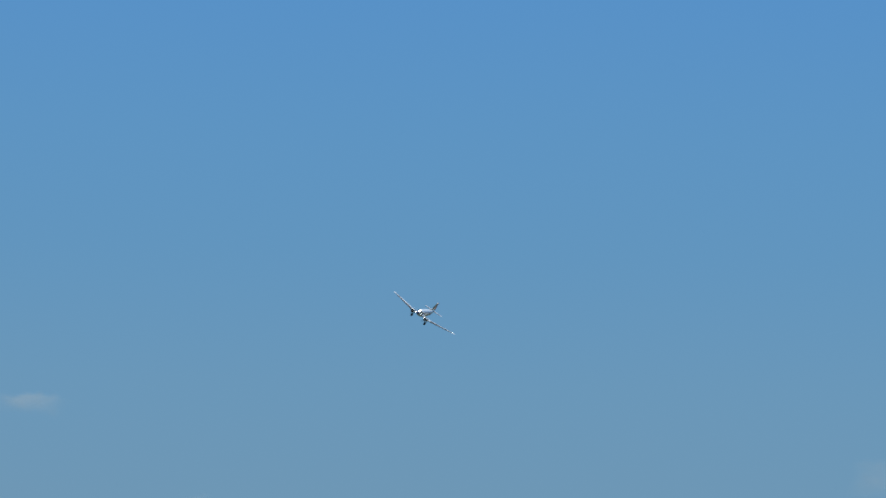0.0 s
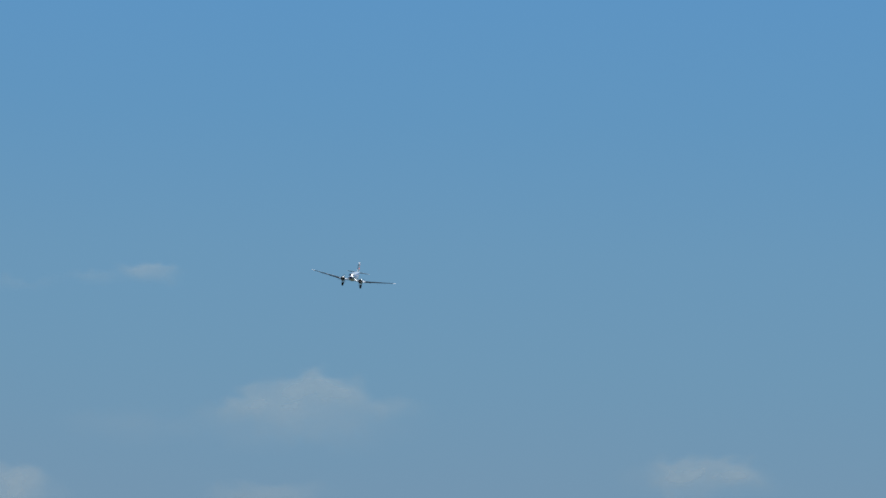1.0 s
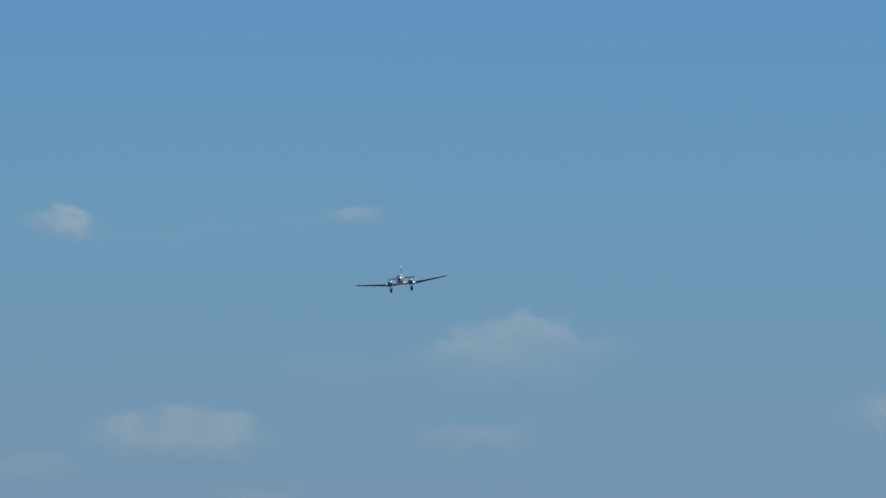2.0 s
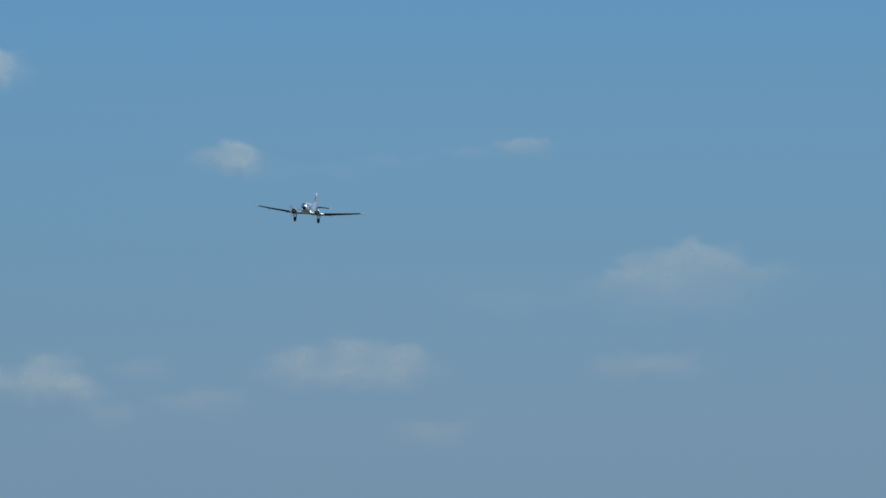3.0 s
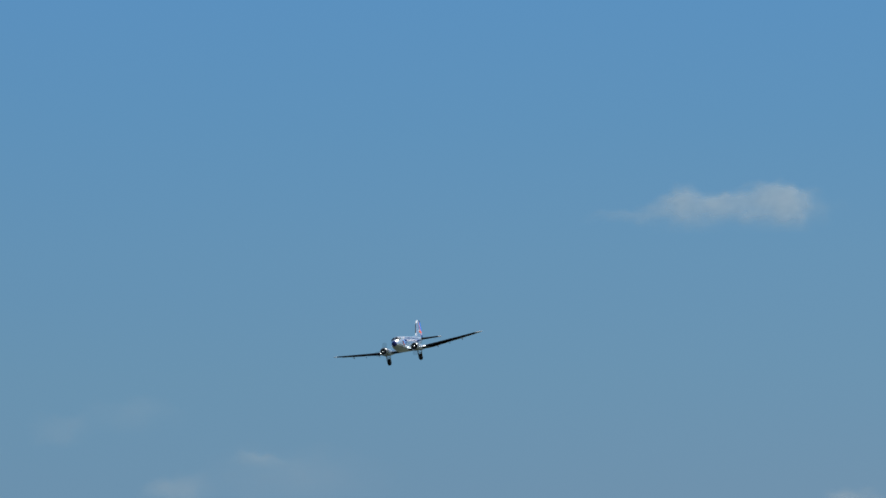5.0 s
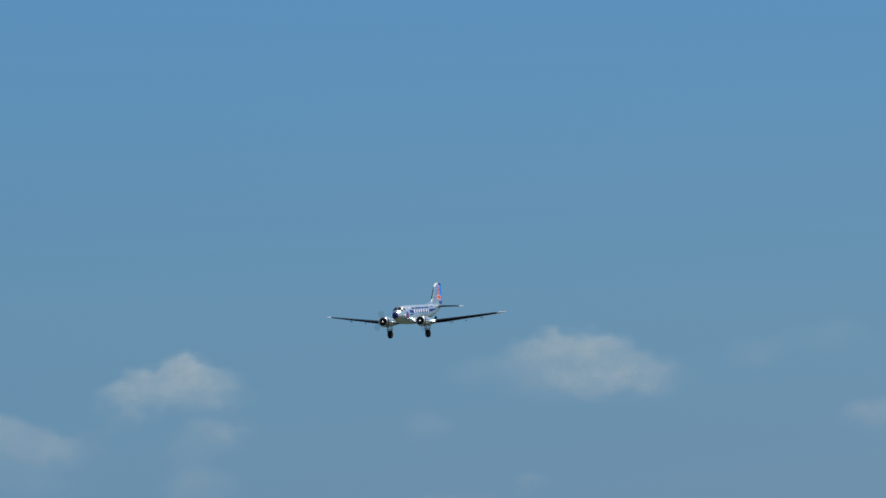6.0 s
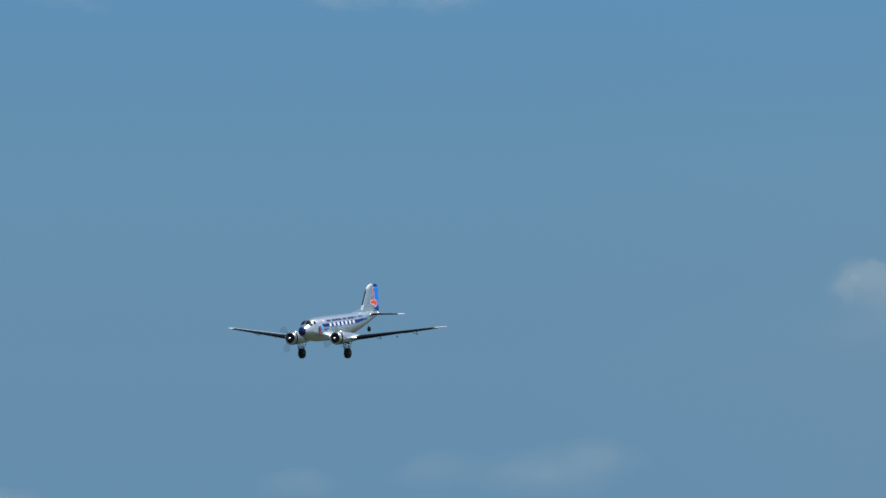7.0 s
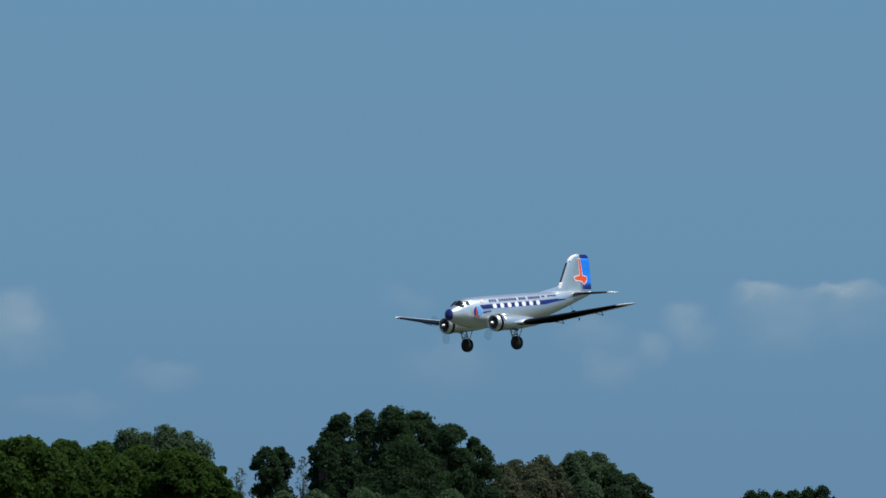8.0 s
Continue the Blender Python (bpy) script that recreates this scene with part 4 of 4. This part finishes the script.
        part("center_shade", wing_strip(wing_station, side * 1.0, side * 4.25, thick, 1, 14, 6), SHADE_AND_BAND, mid, "black layer painted as shade under the silver wing")
        part("wing_tip", loft([[(x, y, wing_station(y)[2] + (z - wing_station(y)[2]) * 1.05) for x, y, z in wing_ring(side * q)] for q in (13.3, 13.5, 13.7, 13.9, 14.08, 14.22, 14.33, 14.38)]), WHITE, outer, "white wing tip")
        # aileron with its gap and horn
        rows = []
        for y in (8.6, 12.7):
            lead, trail, z = wing_station(y)
            h = trail + 0.2 * (lead - trail)
            rows.append([(h, side * y, z + 0.11), (trail - 0.03, side * y, z + 0.02), (trail - 0.03, side * y, z - 0.02), (h, side * y, z - 0.075)])
        part("aileron", loft(rows), WING, outer)
        for y, l in ((10.4, 0.42), (5.6, 0.34)):
            lead, trail, z = wing_station(y)
            part("control_horn", join(tube((trail + 0.8, side * y, z - 0.02), (trail + 0.55, side * y, z - l), 0.045), tube((trail + 0.55, side * y, z - l), (trail + 1.7, side * y, z - 0.18), 0.03)), STEEL, outer)
        part("pitot", tube((-8.3, side * 8.0, -1.2), (-8.3, side * 8.0, -1.42), 0.06), DARK, outer)
        # engine nacelle
        y, z = side * 2.95, -1.34
        nac = part("nacelle", turned([(-3.55, 0.66), (-3.8, 0.69), (-4.6, 0.68), (-5.6, 0.62), (-6.8, 0.5), (-8.0, 0.34), (-9.2, 0.12), (-9.6, 0.02)], 0, y, z), SILVER, plane, "silver engine nacelle")
        cowl = [(-3.62, 0.66), (-3.62, 0.73), (-3.3, 0.755), (-2.95, 0.745), (-2.78, 0.705), (-2.7, 0.65), (-2.7, 0.6), (-2.78, 0.57), (-3.1, 0.57)]
        part("cowling", turned(cowl, 0, y, z), BARE, nac, "shiny round engine cowling")
        part("cowl_band", turned([(-3.05, 0.735), (-3.05, 0.766), (-3.3, 0.77), (-3.3, 0.735)], 0, y, z), SHADE_AND_BAND, nac, "dark band round the cowling")
        eng = [turned([(-3.2, 0.585), (-3.12, 0.585), (-3.1, 0.2), (-2.9, 0.17), (-2.78, 0.1)], 0, y, z, 18)]
        for k in range(9):
            a = 2 * math.pi * k / 9
            eng.append(tube((-3.0, y + 0.16 * math.cos(a), z + 0.16 * math.sin(a)), (-3.0, y + 0.54 * math.cos(a), z + 0.54 * math.sin(a)), 0.09, 8))
        part("engine", join(*eng), DARK, nac, "dark radial engine")
        part("air_scoop", turned([(-3.6, 0.02), (-3.6, 0.16), (-4.4, 0.16), (-5.4, 0.04)], 0, y, z + 0.62, 10), SILVER, nac)
        part("exhaust_pipe", tube((-4.6, y + side * 0.35, z - 0.55), (-5.4, y + side * 0.4, z - 0.68), 0.09), DARK, nac)
        # landing gear: two legs, a yoke, braces and the wheel
        wx, wy, wz = -5.58, side * 3.0, -3.13
        for o in (-0.34, 0.34):
            part("gear_leg", tube((-5.1, wy + o, -1.75), (wx, wy + o, wz), 0.055), STEEL, plane)
            part("gear_brace", tube((-6.05, wy + o, -1.7), (wx + 0.05, wy + o, wz + 0.5), 0.035), STEEL, plane)
        part("gear_yoke", join(tube((-5.35, wy - 0.34, -2.42), (-5.35, wy + 0.34, -2.42), 0.045), tube((-5.2, wy - 0.34, -2.0), (-5.35, wy + 0.34, -2.42), 0.03)), STEEL, plane)
        part("axle", tube((wx, wy - 0.36, wz), (wx, wy + 0.36, wz), 0.05), STEEL, plane)
        build_wheel(plane, "wheel", wx, wy, wz, 0.6, 0.52)
        # tailplane
        ts = [0, 0.8, 1.6, 2.4, 3.0, 3.3, 3.55, 3.75, 3.88, 3.95]
        stab = part("tailplane", loft([tail_ring(side * q) for q in ts]), WING, plane, "silver tailplane")
        part("de_icer_boot", wing_strip(tail_station, side * 0.7, side * 3.5, lambda q: 0.1, -4, 4, 10), BOOT, stab, "black strip on the leading edge")
        # the tailplane's underside shade, painted as a black layer
        part("underside_shade", wing_strip(tail_station, side * 0.7, side * 3.5, lambda q: 0.1, 3, 14, 10), SHADE_AND_BAND, stab, "black layer painted as shade under the silver tailplane")
        part("tail_tip", loft([[(x, y, 1.12 + (z - 1.12) * 1.06) for x, y, z in tail_ring(side * q)] for q in (3.52, 3.62, 3.72, 3.82, 3.9, 3.96)]), WHITE, stab, "white tailplane tip")
        part("elevator_seam", tube((-17.1, side * 0.5, 1.26), (-17.35, side * 3.3, 1.2), 0.02, 5), DARK, stab)
    # fin and rudder
    fin = part("fin", fin_slab(1.25, 4.66, lambda q: fin_edges(q)[0], lambda q: max(hinge(q), fin_edges(q)[1] + 0.05), 0.17, 14), SILVER, plane, "silver tail fin")
    bm = bmesh.new()
    f = [bm.verts.new(p) for p in ((-11.6, 0, 1.3), (-14.9, 0.16, 1.3), (-14.9, 0, 2.25), (-14.2, 0, 1.82), (-14.9, -0.16, 1.3))]
    bm.faces.new((f[0], f[1], f[2], f[3]))
    bm.faces.new((f[0], f[3], f[2], f[4]))
    bm.faces.new((f[1], f[4], f[2]))
    bm.faces.new((f[0], f[4], f[1]))
    part("fin_fillet", bm, SILVER, fin, "", False)
    part("de_icer_boot", fin_slab(2.2, 3.95, lambda q: fin_edges(q)[0] + 0.035, lambda q: fin_edges(q)[0] - 0.1, 0.17, 8, 0.02), BLACK, fin, "black strip on the leading edge")
    part("fin_tip", fin_slab(4.05, 4.67, lambda q: fin_edges(q)[0] + 0.01, lambda q: fin_edges(q)[0] - 0.45, 0.17, 8, 0.012), WHITE, fin, "white fin tip")
    part("fin_root", fin_slab(1.62, 2.18, lambda q: fin_edges(q)[0] + 0.04, lambda q: fin_edges(q)[0] - 0.3, 0.17, 6, 0.02), WHITE, fin, "white foot of the leading edge")
    rudder = part("rudder", fin_slab(1.92, 4.32, lambda q: hinge(q) - 0.05, lambda q: fin_edges(q)[1], 0.17, 10), AZURE, plane, "light blue rudder")
    part("rudder_tip", fin_slab(4.32, 4.64, lambda q: hinge(q) - 0.02, lambda q: fin_edges(q)[1] - 0.02, 0.17, 6, 0.01), NAVY, rudder, "navy blue rudder tip")
    part("rudder_foot", fin_slab(1.55, 1.94, lambda q: hinge(q) - 0.02, lambda q: fin_edges(q)[1] - 0.02, 0.17, 3, 0.01), NAVY, rudder, "navy blue rudder foot")
    for side in (1, -1):
        y = side * 0.19
        bird = part("fin_emblem", side_film([(-16.95, 4.25), (-17.15, 4.25), (-17.36, 2.75), (-17.95, 2.62), (-17.9, 2.35), (-17.55, 2.0), (-17.3, 2.3), (-16.45, 2.42), (-16.35, 2.6), (-16.9, 2.72), (-17.08, 2.8)], y), ORANGE, fin, "orange red emblem shape", False)
        part("emblem_edge", side_film([(-16.86, 4.32), (-17.19, 4.32), (-17.42, 2.83), (-18.0, 2.7), (-17.97, 2.28), (-17.55, 1.9), (-17.25, 2.2), (-16.38, 2.32), (-16.22, 2.66), (-16.86, 2.82), (-16.98, 2.9)], side * 0.184), PALE, fin, "", False)
    part("tail_cone", turned([(-18.3, 0.16), (-18.6, 0.12), (-18.85, 0.03)], 0, 0, 1.24, 12), SILVER, body)
    # tail wheel
    part("tail_leg", tube((-15.9, 0, 0.25), (-16.28, 0, -0.55), 0.02), STEEL, plane)
    build_wheel(plane, "tail_wheel", -16.28, 0, -0.6, 0.3, 0.22)
    return plane


def build_propeller(plane, y):
    """Hub with three blades, fanned by their fast turning."""
    hub = part("propeller", turned([(-0.14, 0.12), (-0.02, 0.16), (0.1, 0.15), (0.24, 0.09), (0.3, 0.02)], 0, 0, 0, 14), BARE, plane, "turning propeller with dark blades")
    for k in range(3):
        a0 = 2 * math.pi * k / 3
        rings = []
        for j in range(9):
            t = j / 8
            r = 0.14 + 1.5 * t
            arc = 0.42 * math.sqrt(max(0.05, 1 - (2 * t - 1) ** 2 * 0.8))
            ring = []
            for u in np.linspace(-1, 1, 7):
                a = a0 + arc * u
                ring.append((0.05 * u * (1 - 0.6 * t) + 0.02, r * math.cos(a), r * math.sin(a)))
            ring += [(p[0] - 0.03, p[1], p[2]) for p in ring[::-1]]
            rings.append(ring)
        part("blade", loft(rings), BLADE, hub)
    return hub


airplane = build_airplane()
props = [(build_propeller(airplane, 0), 2.95, 0.0), (build_propeller(airplane, 0), -2.95, 41.0)]


def motions():
    walk(airplane, FLIGHT)
    for hub, y, first in props:
        walk(hub, [(k / 30, pose(-2.66 * S, y * S, -1.34 * S, first - 71.0 * k)) for k in range(241)])


motions()
